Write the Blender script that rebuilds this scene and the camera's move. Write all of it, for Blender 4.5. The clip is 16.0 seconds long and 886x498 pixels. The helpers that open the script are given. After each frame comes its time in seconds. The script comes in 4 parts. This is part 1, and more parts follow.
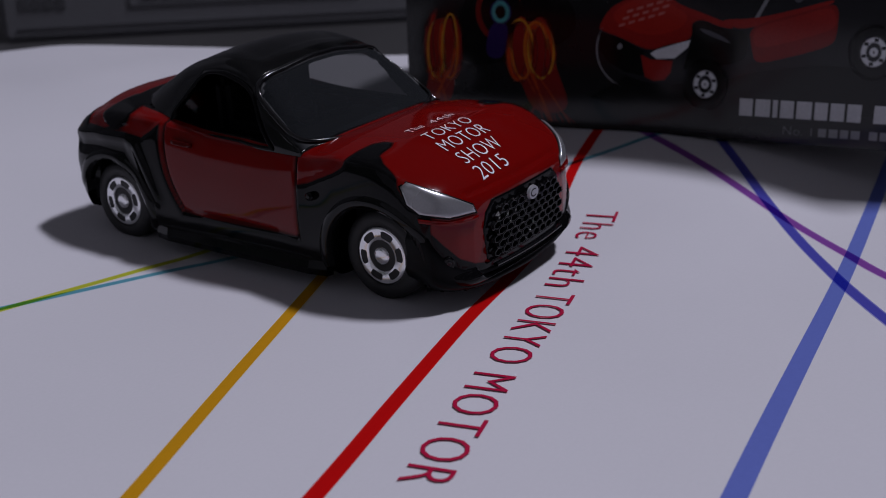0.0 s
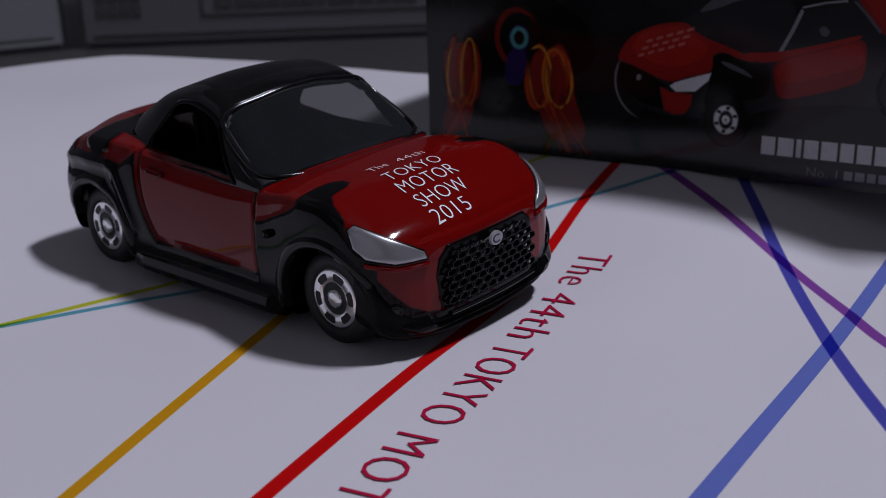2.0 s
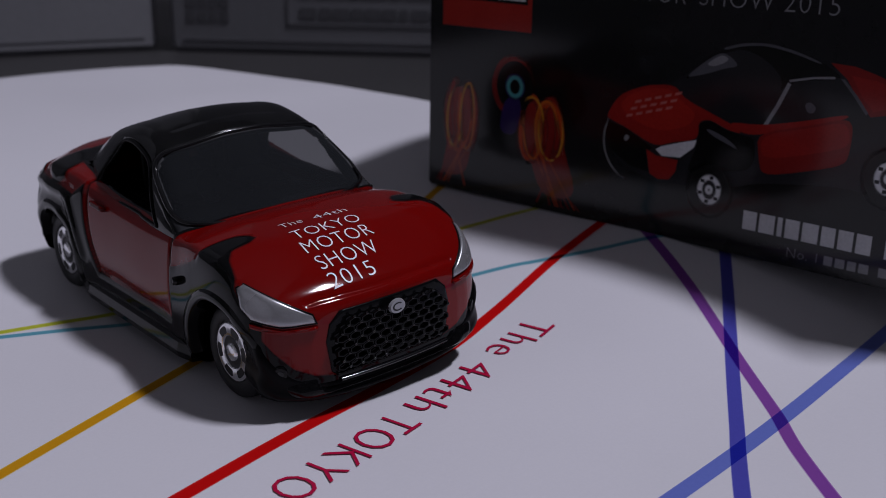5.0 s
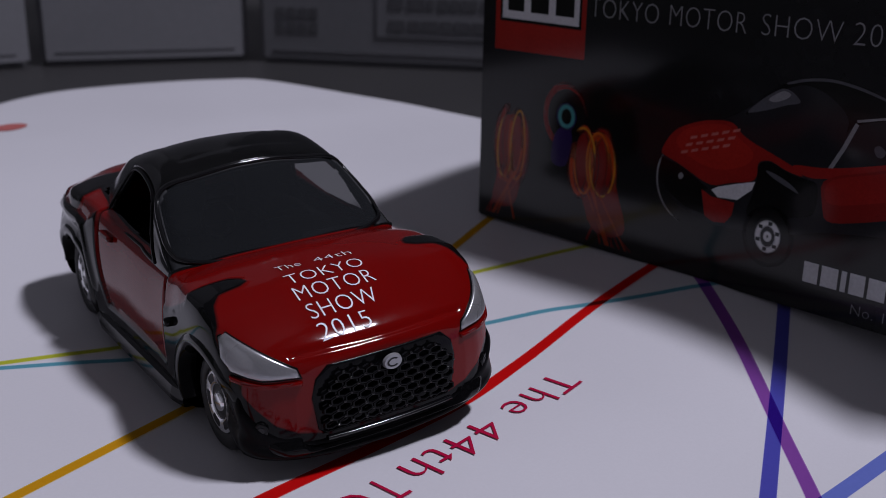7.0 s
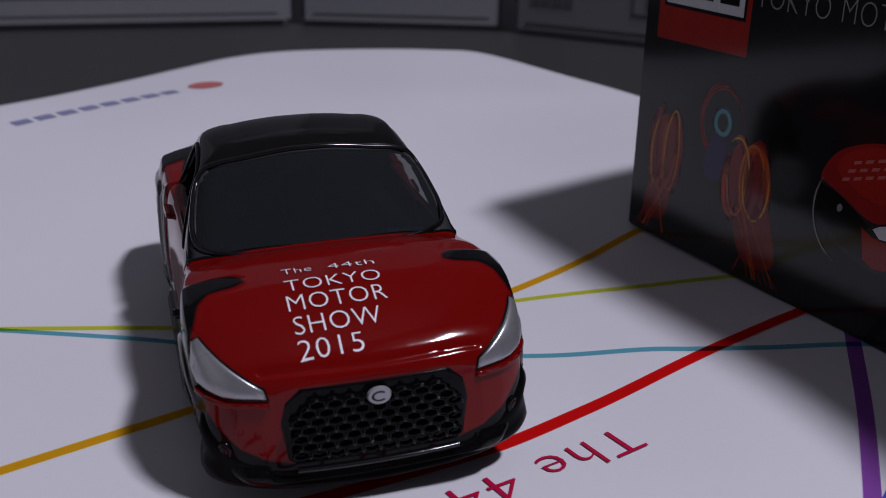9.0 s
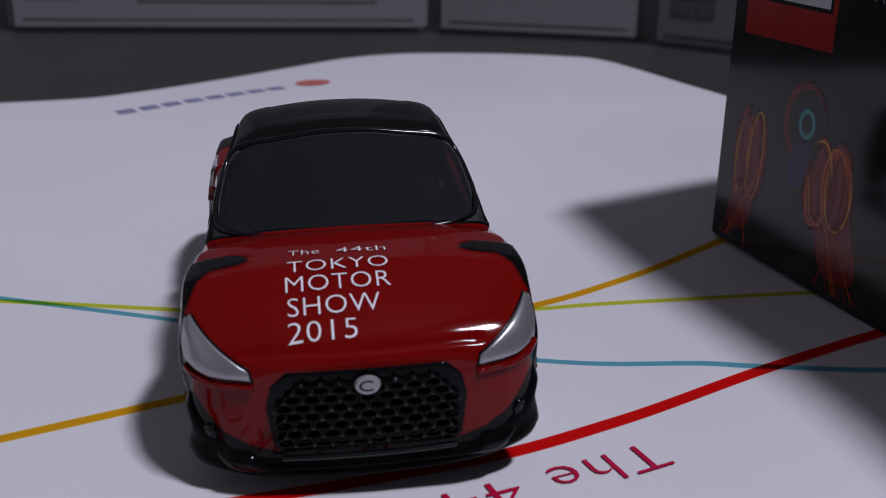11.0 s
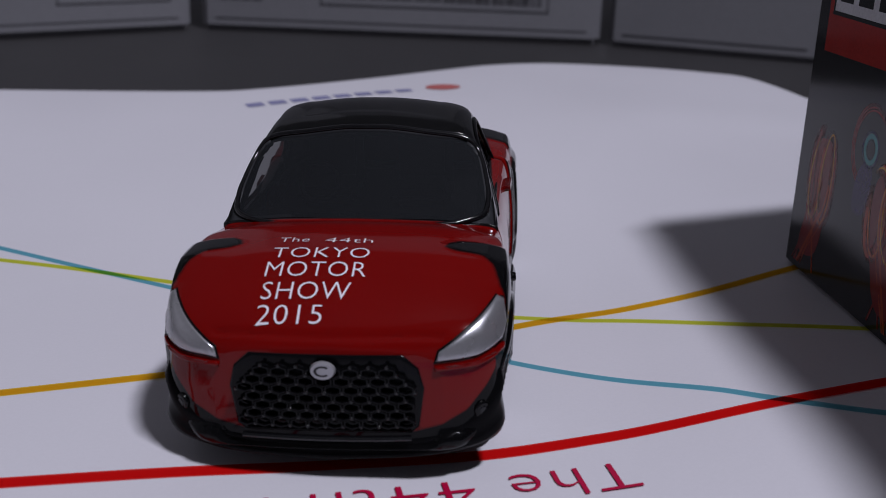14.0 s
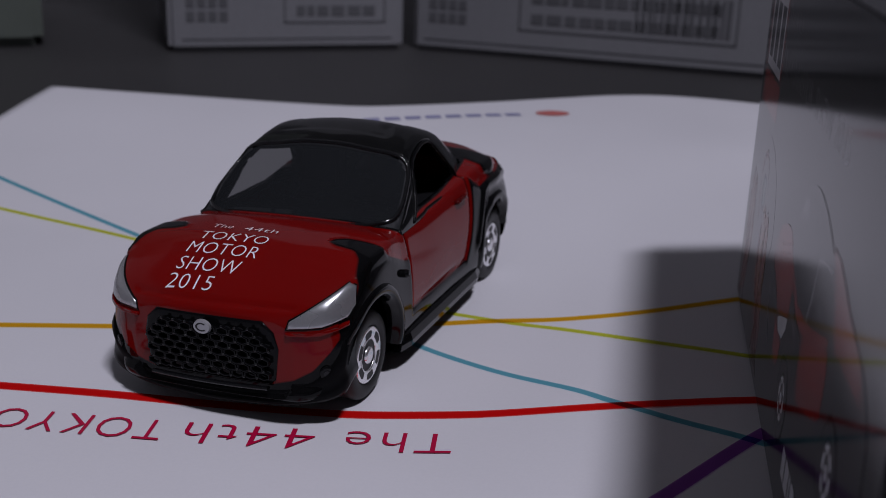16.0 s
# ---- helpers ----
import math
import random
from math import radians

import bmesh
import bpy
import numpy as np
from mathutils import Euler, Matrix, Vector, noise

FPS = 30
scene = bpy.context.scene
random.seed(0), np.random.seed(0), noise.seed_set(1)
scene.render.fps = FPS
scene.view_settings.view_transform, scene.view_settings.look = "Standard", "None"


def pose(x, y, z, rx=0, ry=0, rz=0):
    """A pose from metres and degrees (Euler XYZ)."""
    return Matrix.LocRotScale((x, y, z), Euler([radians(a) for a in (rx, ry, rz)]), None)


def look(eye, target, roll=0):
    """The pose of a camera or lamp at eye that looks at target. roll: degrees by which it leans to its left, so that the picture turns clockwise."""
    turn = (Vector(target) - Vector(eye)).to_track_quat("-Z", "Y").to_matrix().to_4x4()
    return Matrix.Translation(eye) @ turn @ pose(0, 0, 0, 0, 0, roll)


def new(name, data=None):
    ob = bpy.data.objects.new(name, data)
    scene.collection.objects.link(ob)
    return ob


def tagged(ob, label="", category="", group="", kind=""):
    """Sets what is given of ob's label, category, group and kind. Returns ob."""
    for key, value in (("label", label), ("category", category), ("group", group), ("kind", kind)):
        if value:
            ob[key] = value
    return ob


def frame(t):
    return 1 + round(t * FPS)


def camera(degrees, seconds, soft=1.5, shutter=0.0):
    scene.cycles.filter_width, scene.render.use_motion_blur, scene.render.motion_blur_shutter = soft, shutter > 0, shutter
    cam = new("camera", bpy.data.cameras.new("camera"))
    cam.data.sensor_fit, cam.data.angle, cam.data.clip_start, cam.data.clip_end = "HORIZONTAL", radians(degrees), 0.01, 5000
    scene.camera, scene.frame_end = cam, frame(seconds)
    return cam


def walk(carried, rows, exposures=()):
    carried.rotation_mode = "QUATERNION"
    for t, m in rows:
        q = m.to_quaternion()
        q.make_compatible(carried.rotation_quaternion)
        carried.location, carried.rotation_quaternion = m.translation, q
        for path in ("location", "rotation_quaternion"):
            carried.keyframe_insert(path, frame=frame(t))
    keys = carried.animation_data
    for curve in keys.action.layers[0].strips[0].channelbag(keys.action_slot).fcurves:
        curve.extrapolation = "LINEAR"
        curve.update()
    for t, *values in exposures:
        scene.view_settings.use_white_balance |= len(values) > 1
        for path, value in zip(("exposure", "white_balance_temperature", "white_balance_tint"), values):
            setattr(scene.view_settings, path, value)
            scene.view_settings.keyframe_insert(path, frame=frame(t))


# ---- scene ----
from mathutils.bvhtree import BVHTree

cam = camera(44.0, 16.0, soft=0.7)
cam.data.dof.use_dof = True
cam.data.dof.focus_distance, cam.data.dof.aperture_fstop = 0.098, 64.0
PATH = [
    (0.0, (-0.08756, -0.08290, 0.03922), (0.02650, 0.00113, -0.01006), -1.80),
    (0.5, (-0.08501, -0.08359, 0.03983), (0.02714, 0.00289, -0.00962), -1.47),
    (1.0, (-0.08135, -0.08634, 0.03986), (0.02822, 0.00369, -0.00901), -1.37),
    (1.5, (-0.07731, -0.08944, 0.04064), (0.02910, 0.00429, -0.00827), -1.43),
    (2.0, (-0.07421, -0.09092, 0.04124), (0.03031, 0.00507, -0.00735), -1.59),
    (2.5, (-0.07107, -0.09370, 0.04247), (0.03116, 0.00475, -0.00605), -1.24),
    (3.0, (-0.06745, -0.09715, 0.04325), (0.03246, 0.00369, -0.00523), -0.88),
    (3.5, (-0.06205, -0.10030, 0.04394), (0.03381, 0.00419, -0.00496), -0.25),
    (3.7, (-0.06000, -0.10130, 0.04477), (0.03424, 0.00387, -0.00534), -0.11),
    (5.8, (-0.05619, -0.10314, 0.04622), (0.03439, 0.00655, -0.00085), 1.09),
    (6.0, (-0.05607, -0.10264, 0.04652), (0.03481, 0.00713, -0.00029), 1.30),
    (6.5, (-0.05062, -0.10349, 0.05003), (0.03329, 0.01162, 0.00304), 0.88),
    (7.0, (-0.04318, -0.10189, 0.04743), (0.03554, 0.01659, -0.00016), 0.91),
    (7.5, (-0.03763, -0.10015, 0.04605), (0.03573, 0.02156, -0.00198), 0.54),
    (8.0, (-0.03420, -0.09640, 0.04675), (0.03366, 0.02774, -0.00311), 1.48),
    (8.5, (-0.02864, -0.09764, 0.04517), (0.02933, 0.03180, -0.00367), 1.29),
    (8.7, (-0.02288, -0.09870, 0.04704), (0.02715, 0.03286, -0.00437), 1.58),
    (10.8, (-0.00378, -0.09854, 0.04503), (0.01475, 0.04102, -0.00628), 1.13),
    (11.0, (-0.00352, -0.09752, 0.04345), (0.01428, 0.04271, -0.00673), 1.32),
    (11.5, (-0.00134, -0.09664, 0.04268), (0.01133, 0.04382, -0.00844), 1.75),
    (12.0, (0.00170, -0.09581, 0.04186), (0.00871, 0.04505, -0.00922), 1.97),
    (12.5, (0.00365, -0.09613, 0.04208), (0.00759, 0.04499, -0.00861), 1.43),
    (13.0, (0.00265, -0.09609, 0.04279), (0.00826, 0.04476, -0.00850), 1.45),
    (13.5, (0.00715, -0.09733, 0.04358), (0.00523, 0.04390, -0.00692), 1.45),
    (14.0, (0.01418, -0.09892, 0.04317), (0.00251, 0.04226, -0.00616), 1.80),
    (14.5, (0.02232, -0.10212, 0.04372), (0.00179, 0.03802, -0.00566), 2.22),
    (15.0, (0.03469, -0.10572, 0.04447), (0.00166, 0.03216, -0.00450), 1.71),
    (15.5, (0.04314, -0.10683, 0.04487), (0.00263, 0.02922, -0.00359), 1.69),
    (16.0, (0.05372, -0.10761, 0.04867), (0.00251, 0.02490, 0.00050), 1.72),
]
walk(cam, [(t, look(eye, aim, lean)) for t, eye, aim, lean in PATH], [(0.0, -0.28, 5850, 18), (2.0, -0.24, 5850, 18), (3.5, -0.22, 5850, 18), (6.0, -0.33, 5900, 18), (6.5, -0.36, 5900, 18), (7.0, -0.12, 5900, 18), (8.5, -0.08, 5900, 18), (11.0, -0.06, 5900, 17), (12.0, 0.0, 5900, 17), (13.5, 0.05, 5900, 17), (14.5, -0.1, 5900, 17), (16.0, -0.32, 5950, 17)])

# ---- light: one ceiling lamp over the desk, a dim room ----
world = bpy.data.worlds.new("world")
scene.world = world
world.use_nodes = True
world.node_tree.nodes["Background"].inputs[0].default_value = (0.75, 0.8, 1.0, 1)
world.node_tree.nodes["Background"].inputs[1].default_value = 0.03
LAMP_AT = Vector((0.522, -0.438, 1.336))
lamp_data = bpy.data.lights.new("ceiling_lamp_light", "AREA")
lamp_data.shape, lamp_data.size, lamp_data.size_y = "RECTANGLE", 0.20, 0.10
lamp_data.energy, lamp_data.color = 15.2, (1.0, 0.97, 0.98)
lamp = new("ceiling_lamp_light", lamp_data)
lamp.matrix_world = look(LAMP_AT, (0, 0, 0))


# ---- materials ----
def material(name):
    m = bpy.data.materials.new(name)
    m.use_nodes = True
    nt = m.node_tree
    return m, nt, nt.nodes["Principled BSDF"]


def link(nt, a, b):
    nt.links.new(a, b)


def node(nt, kind, **values):
    n = nt.nodes.new(kind)
    for key, value in values.items():
        n.inputs[key].default_value = value
    return n


def surface(name, color, rough=0.5, metal=0.0, vary=0.12, grain=900.0, stain=60.0, bump=0.0, coat=0.0, spec=0.5):
    """A surface whose colour and gloss vary at two scales, with a fine relief."""
    m, nt, bsdf = material(name)
    at = node(nt, "ShaderNodeTexCoord")
    fine = node(nt, "ShaderNodeTexNoise", Scale=grain, Detail=3.0)
    wide = node(nt, "ShaderNodeTexNoise", Scale=stain, Detail=4.0)
    for n in (fine, wide):
        link(nt, at.outputs["Object"], n.inputs["Vector"])
    both = node(nt, "ShaderNodeMath")
    both.operation = "ADD"
    link(nt, fine.outputs["Fac"], both.inputs[0])
    link(nt, wide.outputs["Fac"], both.inputs[1])
    ramp = node(nt, "ShaderNodeMapRange")
    ramp.inputs["From Min"].default_value, ramp.inputs["From Max"].default_value = 0.6, 1.4
    ramp.inputs["To Min"].default_value, ramp.inputs["To Max"].default_value = 1.0 - vary, 1.0 + vary
    link(nt, both.outputs[0], ramp.inputs["Value"])
    tint = node(nt, "ShaderNodeMix")
    tint.data_type, tint.blend_type = "RGBA", "MULTIPLY"
    tint.inputs["Factor"].default_value = 1.0
    tint.inputs["A"].default_value = (*color, 1)
    link(nt, ramp.outputs[0], tint.inputs["B"])
    link(nt, tint.outputs["Result"], bsdf.inputs["Base Color"])
    gloss = node(nt, "ShaderNodeMapRange")
    gloss.inputs["To Min"].default_value, gloss.inputs["To Max"].default_value = max(0.02, rough * 0.8), min(1.0, rough * 1.2)
    link(nt, wide.outputs["Fac"], gloss.inputs["Value"])
    link(nt, gloss.outputs[0], bsdf.inputs["Roughness"])
    bsdf.inputs["Metallic"].default_value = metal
    bsdf.inputs["Coat Weight"].default_value, bsdf.inputs["Coat Roughness"].default_value = coat, 0.04
    bsdf.inputs["Specular IOR Level"].default_value = spec
    if bump:
        rise = node(nt, "ShaderNodeBump", Strength=bump, Distance=0.00005)
        link(nt, fine.outputs["Fac"], rise.inputs["Height"])
        link(nt, rise.outputs[0], bsdf.inputs["Normal"])
    return m


RED, BLACK = (0.155, 0.0018, 0.0012), (0.003, 0.003, 0.0035)
PAPER = surface("white_coated_paper", (0.66, 0.65, 0.69), 0.38, vary=0.025, grain=3000, stain=30, bump=0.05, spec=0.35)
BLACK_PAINT = surface("black_gloss_paint", BLACK, 0.08, vary=0.3, spec=0.26)
LIP_BLACK = surface("satin_black_plastic", (0.003, 0.003, 0.0035), 0.3, vary=0.3, grain=1500, spec=0.09)
BLACK_PLASTIC = surface("black_plastic", (0.007, 0.007, 0.008), 0.32, vary=0.3)
RUBBER = surface("black_rubber_tyre", (0.009, 0.009, 0.010), 0.55, vary=0.3, bump=0.2)
SILVER = surface("silver_paint", (0.42, 0.42, 0.44), 0.27, metal=0.7, vary=0.08, grain=5000)
CHROME = surface("chromed_plastic", (0.93, 0.93, 0.95), 0.20, metal=0.85, vary=0.05)
EMBLEM_SILVER = surface("emblem_silver", (0.40, 0.40, 0.42), 0.3, metal=0.5, vary=0.08)
AMBER = surface("smoked_amber_lens", (0.06, 0.028, 0.006), 0.15, vary=0.2)
WHITE_INK = surface("white_ink", (0.80, 0.76, 0.80), 0.45, vary=0.05)
DARK_INK = surface("dark_slot", (0.008, 0.008, 0.009), 0.5, vary=0.2)

LENS = surface("dark_lamp_lens", (0.006, 0.006, 0.008), 0.1, vary=0.1, spec=0.4)
ROOF_BLACK = surface("black_hardtop_paint", (0.004, 0.0042, 0.0045), 0.12, vary=0.3, spec=0.4)
SEAL = surface("grey_screen_seal", (0.030, 0.031, 0.034), 0.45, vary=0.2, spec=0.10)
RED_PAINT = surface("red_enamel", RED, 0.12, vary=0.1, grain=2600, stain=120, spec=0.3)


def body_paint():
    """Red and black enamel, parted along the painted edges; black also stands for shade in the door gap."""
    m, nt, bsdf = material("red_and_black_enamel")
    mask = nt.nodes.new("ShaderNodeAttribute")
    mask.attribute_name = "black"
    cut = node(nt, "ShaderNodeMapRange")
    cut.inputs["From Min"].default_value, cut.inputs["From Max"].default_value = -0.12, 0.10
    link(nt, mask.outputs["Fac"], cut.inputs["Value"])
    at = node(nt, "ShaderNodeTexCoord")
    wide = node(nt, "ShaderNodeTexNoise", Scale=120.0, Detail=4.0)
    fine = node(nt, "ShaderNodeTexNoise", Scale=2600.0, Detail=2.0)
    for n in (wide, fine):
        link(nt, at.outputs["Object"], n.inputs["Vector"])
    red = node(nt, "ShaderNodeMix")
    red.data_type = "RGBA"
    red.inputs["A"].default_value = (RED[0] * 0.9, RED[1], RED[2], 1)
    red.inputs["B"].default_value = (RED[0] * 1.1, RED[1] * 1.2, RED[2] * 1.2, 1)
    link(nt, wide.outputs["Fac"], red.inputs["Factor"])
    paint = node(nt, "ShaderNodeMix")
    paint.data_type = "RGBA"
    paint.inputs["B"].default_value = (*BLACK, 1)
    link(nt, cut.outputs[0], paint.inputs["Factor"])
    link(nt, red.outputs["Result"], paint.inputs["A"])
    link(nt, paint.outputs["Result"], bsdf.inputs["Base Color"])
    rough = node(nt, "ShaderNodeMapRange")
    rough.inputs["To Min"].default_value, rough.inputs["To Max"].default_value = 0.06, 0.10
    link(nt, fine.outputs["Fac"], rough.inputs["Value"])
    link(nt, rough.outputs[0], bsdf.inputs["Roughness"])
    bsdf.inputs["Coat Weight"].default_value, bsdf.inputs["Coat Roughness"].default_value = 0.0, 0.04
    shine = node(nt, "ShaderNodeMapRange")
    shine.inputs["To Min"].default_value, shine.inputs["To Max"].default_value = 0.28, 0.18
    link(nt, cut.outputs[0], shine.inputs["Value"])
    link(nt, shine.outputs[0], bsdf.inputs["Specular IOR Level"])
    rise = node(nt, "ShaderNodeBump", Strength=0.04, Distance=0.0001)
    link(nt, wide.outputs["Fac"], rise.inputs["Height"])
    link(nt, rise.outputs[0], bsdf.inputs["Normal"])
    link(nt, rise.outputs[0], bsdf.inputs["Coat Normal"])
    return m


def tinted_glass():
    m, nt, bsdf = material("dark_tinted_window")
    clear = node(nt, "ShaderNodeBsdfTransparent")
    clear.inputs[0].default_value = (0.46, 0.46, 0.46, 1)
    bsdf.inputs["Base Color"].default_value = (0.023, 0.025, 0.028, 1)
    bsdf.inputs["Specular IOR Level"].default_value = 0.0
    bsdf.inputs["Roughness"].default_value = 0.06
    at = node(nt, "ShaderNodeTexCoord")
    haze = node(nt, "ShaderNodeTexNoise", Scale=260.0, Detail=3.0)
    link(nt, at.outputs["Object"], haze.inputs["Vector"])
    dull = node(nt, "ShaderNodeMapRange")
    dull.inputs["To Min"].default_value, dull.inputs["To Max"].default_value = 0.06, 0.12
    link(nt, haze.outputs["Fac"], dull.inputs["Value"])
    link(nt, dull.outputs[0], bsdf.inputs["Roughness"])
    mix = node(nt, "ShaderNodeMixShader")
    mix.inputs[0].default_value = 0.64
    link(nt, clear.outputs[0], mix.inputs[1])
    link(nt, bsdf.outputs[0], mix.inputs[2])
    link(nt, mix.outputs[0], nt.nodes["Material Output"].inputs["Surface"])
    return m


PAINT = body_paint()
GLASS = tinted_glass()
MM = 0.001


# ---- mesh helpers ----
def mesh_of(name, verts, faces, mat, smooth=True):
    me = bpy.data.meshes.new(name)
    me.from_pydata([tuple(v) for v in verts], [], faces)
    me.materials.append(mat)
    if smooth:
        me.polygons.foreach_set("use_smooth", [True] * len(me.polygons))
    me.update()
    return me


def part(name, data, mat, parent, label=""):
    """One mesh object, from a bmesh or a mesh, under a thing or a part."""
    if isinstance(data, bmesh.types.BMesh):
        me = bpy.data.meshes.new(name)
        data.to_mesh(me)
        data.free()
        me.materials.append(mat)
        data = me
    ob = new(name, data)
    ob.parent = parent
    if label:
        ob["label"] = label
    return ob


def thing(name, label, category, place=None, group="", kind=""):
    ob = new(name)
    ob.empty_display_size = 0.01
    if place is not None:
        ob.matrix_world = place
    return tagged(ob, label, category, group, kind)


def box_bm(x0, x1, y0, y1, z0, z1, bevel=0.0, bm=None):
    bm = bm or bmesh.new()
    made = bmesh.ops.create_cube(bm, size=1)["verts"]
    bmesh.ops.scale(bm, vec=(x1 - x0, y1 - y0, z1 - z0), verts=made)
    bmesh.ops.translate(bm, vec=((x0 + x1) / 2, (y0 + y1) / 2, (z0 + z1) / 2), verts=made)
    if bevel:
        edges = list({e for v in made for e in v.link_edges})
        bmesh.ops.bevel(bm, geom=edges, offset=bevel, segments=2, affect="EDGES")
    return bm


def soft(u):
    u = min(1.0, max(0.0, u))
    return u * u * (3 - 2 * u)


def ease(u):
    """Nought below 0, u above, with a soft bend between."""
    return (u + math.sqrt(u * u + 0.03)) / 2 - 0.01


def curve_at(xs, ys, x):
    """A smooth curve through the stations (monotone cubic)."""
    n = len(xs)
    d = [(ys[i + 1] - ys[i]) / (xs[i + 1] - xs[i]) for i in range(n - 1)]
    s = [d[0]] + [0.0 if d[i - 1] * d[i] <= 0 else 2 * d[i - 1] * d[i] / (d[i - 1] + d[i]) for i in range(1, n - 1)] + [d[-1]]
    if x <= xs[0]:
        return ys[0]
    if x >= xs[-1]:
        return ys[-1]
    i = max(k for k in range(n - 1) if xs[k] <= x)
    h = xs[i + 1] - xs[i]
    t = (x - xs[i]) / h
    return (ys[i] * (1 + 2 * t) * (1 - t) ** 2 + h * s[i] * t * (1 - t) ** 2 + ys[i + 1] * t * t * (3 - 2 * t) + h * s[i + 1] * t * t * (t - 1))


def spline(points, n):
    """n points evenly along a Catmull-Rom spline through the given ones."""
    p = [np.array(q, float) for q in points]
    p = [2 * p[0] - p[1]] + p + [2 * p[-1] - p[-2]]
    out = []
    for i in range(1, len(p) - 2):
        for k in range(16):
            t = k / 16
            out.append(0.5 * (2 * p[i] + (p[i + 1] - p[i - 1]) * t + (2 * p[i - 1] - 5 * p[i] + 4 * p[i + 1] - p[i + 2]) * t**2 + (3 * p[i] - p[i - 1] - 3 * p[i + 1] + p[i + 2]) * t**3))
    out.append(p[-2])
    out = np.array(out)
    far = np.r_[0, np.cumsum(np.linalg.norm(np.diff(out, axis=0), axis=1))]
    return np.array([[np.interp(s, far, out[:, c]) for c in range(out.shape[1])] for s in np.linspace(0, far[-1], n)])


def text_mesh(body, size, spread=1.0, thin=0.02):
    """Letters as a flat triangulated mesh: verts (x, y) and faces; the built-in font."""
    cu = bpy.data.curves.new("letters", "FONT")
    cu.body, cu.size, cu.space_character, cu.resolution_u = body, size, spread, 3
    cu.offset = -size * thin
    ob = bpy.data.objects.new("letters", cu)
    scene.collection.objects.link(ob)
    me = bpy.data.meshes.new_from_object(ob.evaluated_get(bpy.context.evaluated_depsgraph_get()))
    bpy.data.objects.remove(ob)
    bm = bmesh.new()
    bm.from_mesh(me)
    bmesh.ops.triangulate(bm, faces=bm.faces[:])
    verts = [(v.co.x, v.co.y) for v in bm.verts]
    bm.verts.index_update()
    faces = [[v.index for v in f.verts] for f in bm.faces]
    bm.free()
    return verts, faces


# ---- the unseen room, added to shape the bounced light, and the desk ----
DESK_Z = -0.004
desk_mat = surface("dark_grey_desk", (0.030, 0.029, 0.030), 0.5, vary=0.2, grain=800, stain=14)
wall_mat = surface("grey_wall_paint", (0.35, 0.35, 0.37), 0.8, vary=0.05, grain=200, stain=2)
# unseen walls: dark east cuts the fill light, white west throws it back
dark_bounce_wall_mat = surface("dark_grey_bounce_wall", (0.15, 0.15, 0.16), 0.8, vary=0.05, grain=200, stain=2)
bright_bounce_wall_mat = surface("white_bounce_wall", (0.85, 0.85, 0.87), 0.8, vary=0.05, grain=200, stain=2)
ceiling_mat = surface("white_ceiling_paint", (0.58, 0.58, 0.59), 0.9, vary=0.05, grain=200, stain=2)
floor_mat = surface("pale_brown_floor", (0.44, 0.38, 0.33), 0.6, vary=0.2, grain=60, stain=3)


def slab(name, x0, x1, y0, y1, z0, z1, mat, label, kind="structure", category="", bevel=0.0):
    me = bpy.data.meshes.new(name)
    bm = box_bm(x0, x1, y0, y1, z0, z1, bevel)
    bm.to_mesh(me)
    bm.free()
    me.materials.append(mat)
    return tagged(new(name, me), label, category or name.split("_")[0], kind=kind)


slab("floor", -1.6, 1.6, -1.6, 1.6, -0.80, -0.74, floor_mat, "pale brown floor of the dim room")
slab("ceiling", -1.6, 1.6, -1.6, 1.6, 1.5, 1.56, ceiling_mat, "white ceiling of the dim room")
slab("wall_north", -1.6, 1.6, 1.6, 1.66, -0.74, 1.5, wall_mat, "grey painted wall behind the desk")
slab("wall_south", -1.6, 1.6, -1.66, -1.6, -0.74, 1.5, wall_mat, "grey painted wall of the dim room")
slab("wall_east", 1.6, 1.66, -1.6, 1.6, -0.74, 1.5, dark_bounce_wall_mat, "unseen dark grey wall added to cut bounced light")
slab("wall_west", -1.66, -1.6, -1.6, 1.6, -0.74, 1.5, bright_bounce_wall_mat, "unseen white wall added to bounce light onto the toy")

lamp_case = thing("ceiling_lamp", "white rectangular ceiling lamp above the desk", "lamp", Matrix.Translation((LAMP_AT.x, LAMP_AT.y, 1.5)))
lamp_white = surface("white_lamp_case", (0.7, 0.7, 0.7), 0.4, vary=0.04)
part("lamp_body", box_bm(-0.22, 0.22, -0.14, 0.14, -0.06, 0.0, 0.008), lamp_white, lamp_case)
desk = thing("desk", "dark grey desk with a plain matt top", "desk", pose(0, 0.1, -0.74))
part("desk_top", box_bm(-0.7, 0.7, -0.5, 0.6, 0.71, 0.74 + DESK_Z, 0.002), desk_mat, desk)
for lx in (-0.65, 0.65):
    for ly in (-0.45, 0.55):
        part("leg", box_bm(lx - 0.02, lx + 0.02, ly - 0.02, ly + 0.02, 0, 0.71, 0.002), desk_mat, desk)

# ---- the printed paper bag under the toy ----


def height(x, y):
    """Rise of the paper above the toy's wheels, in metres, over x, y in metres."""
    x, y = x * 10, y * 10
    side = 0.036 * (ease((x - 0.23) / 0.25) - ease((x - 0.52) / 0.25)) * soft((y + 0.52) / 0.36) * (1 - soft((y - 0.25) / 0.5))
    back = 0.06 * soft((y - 0.05) / 0.85)
    front = -0.018 * soft((-y - 0.3) / 0.26) * soft((x + 0.25) / 0.6)
    return (side + back + front) / 10


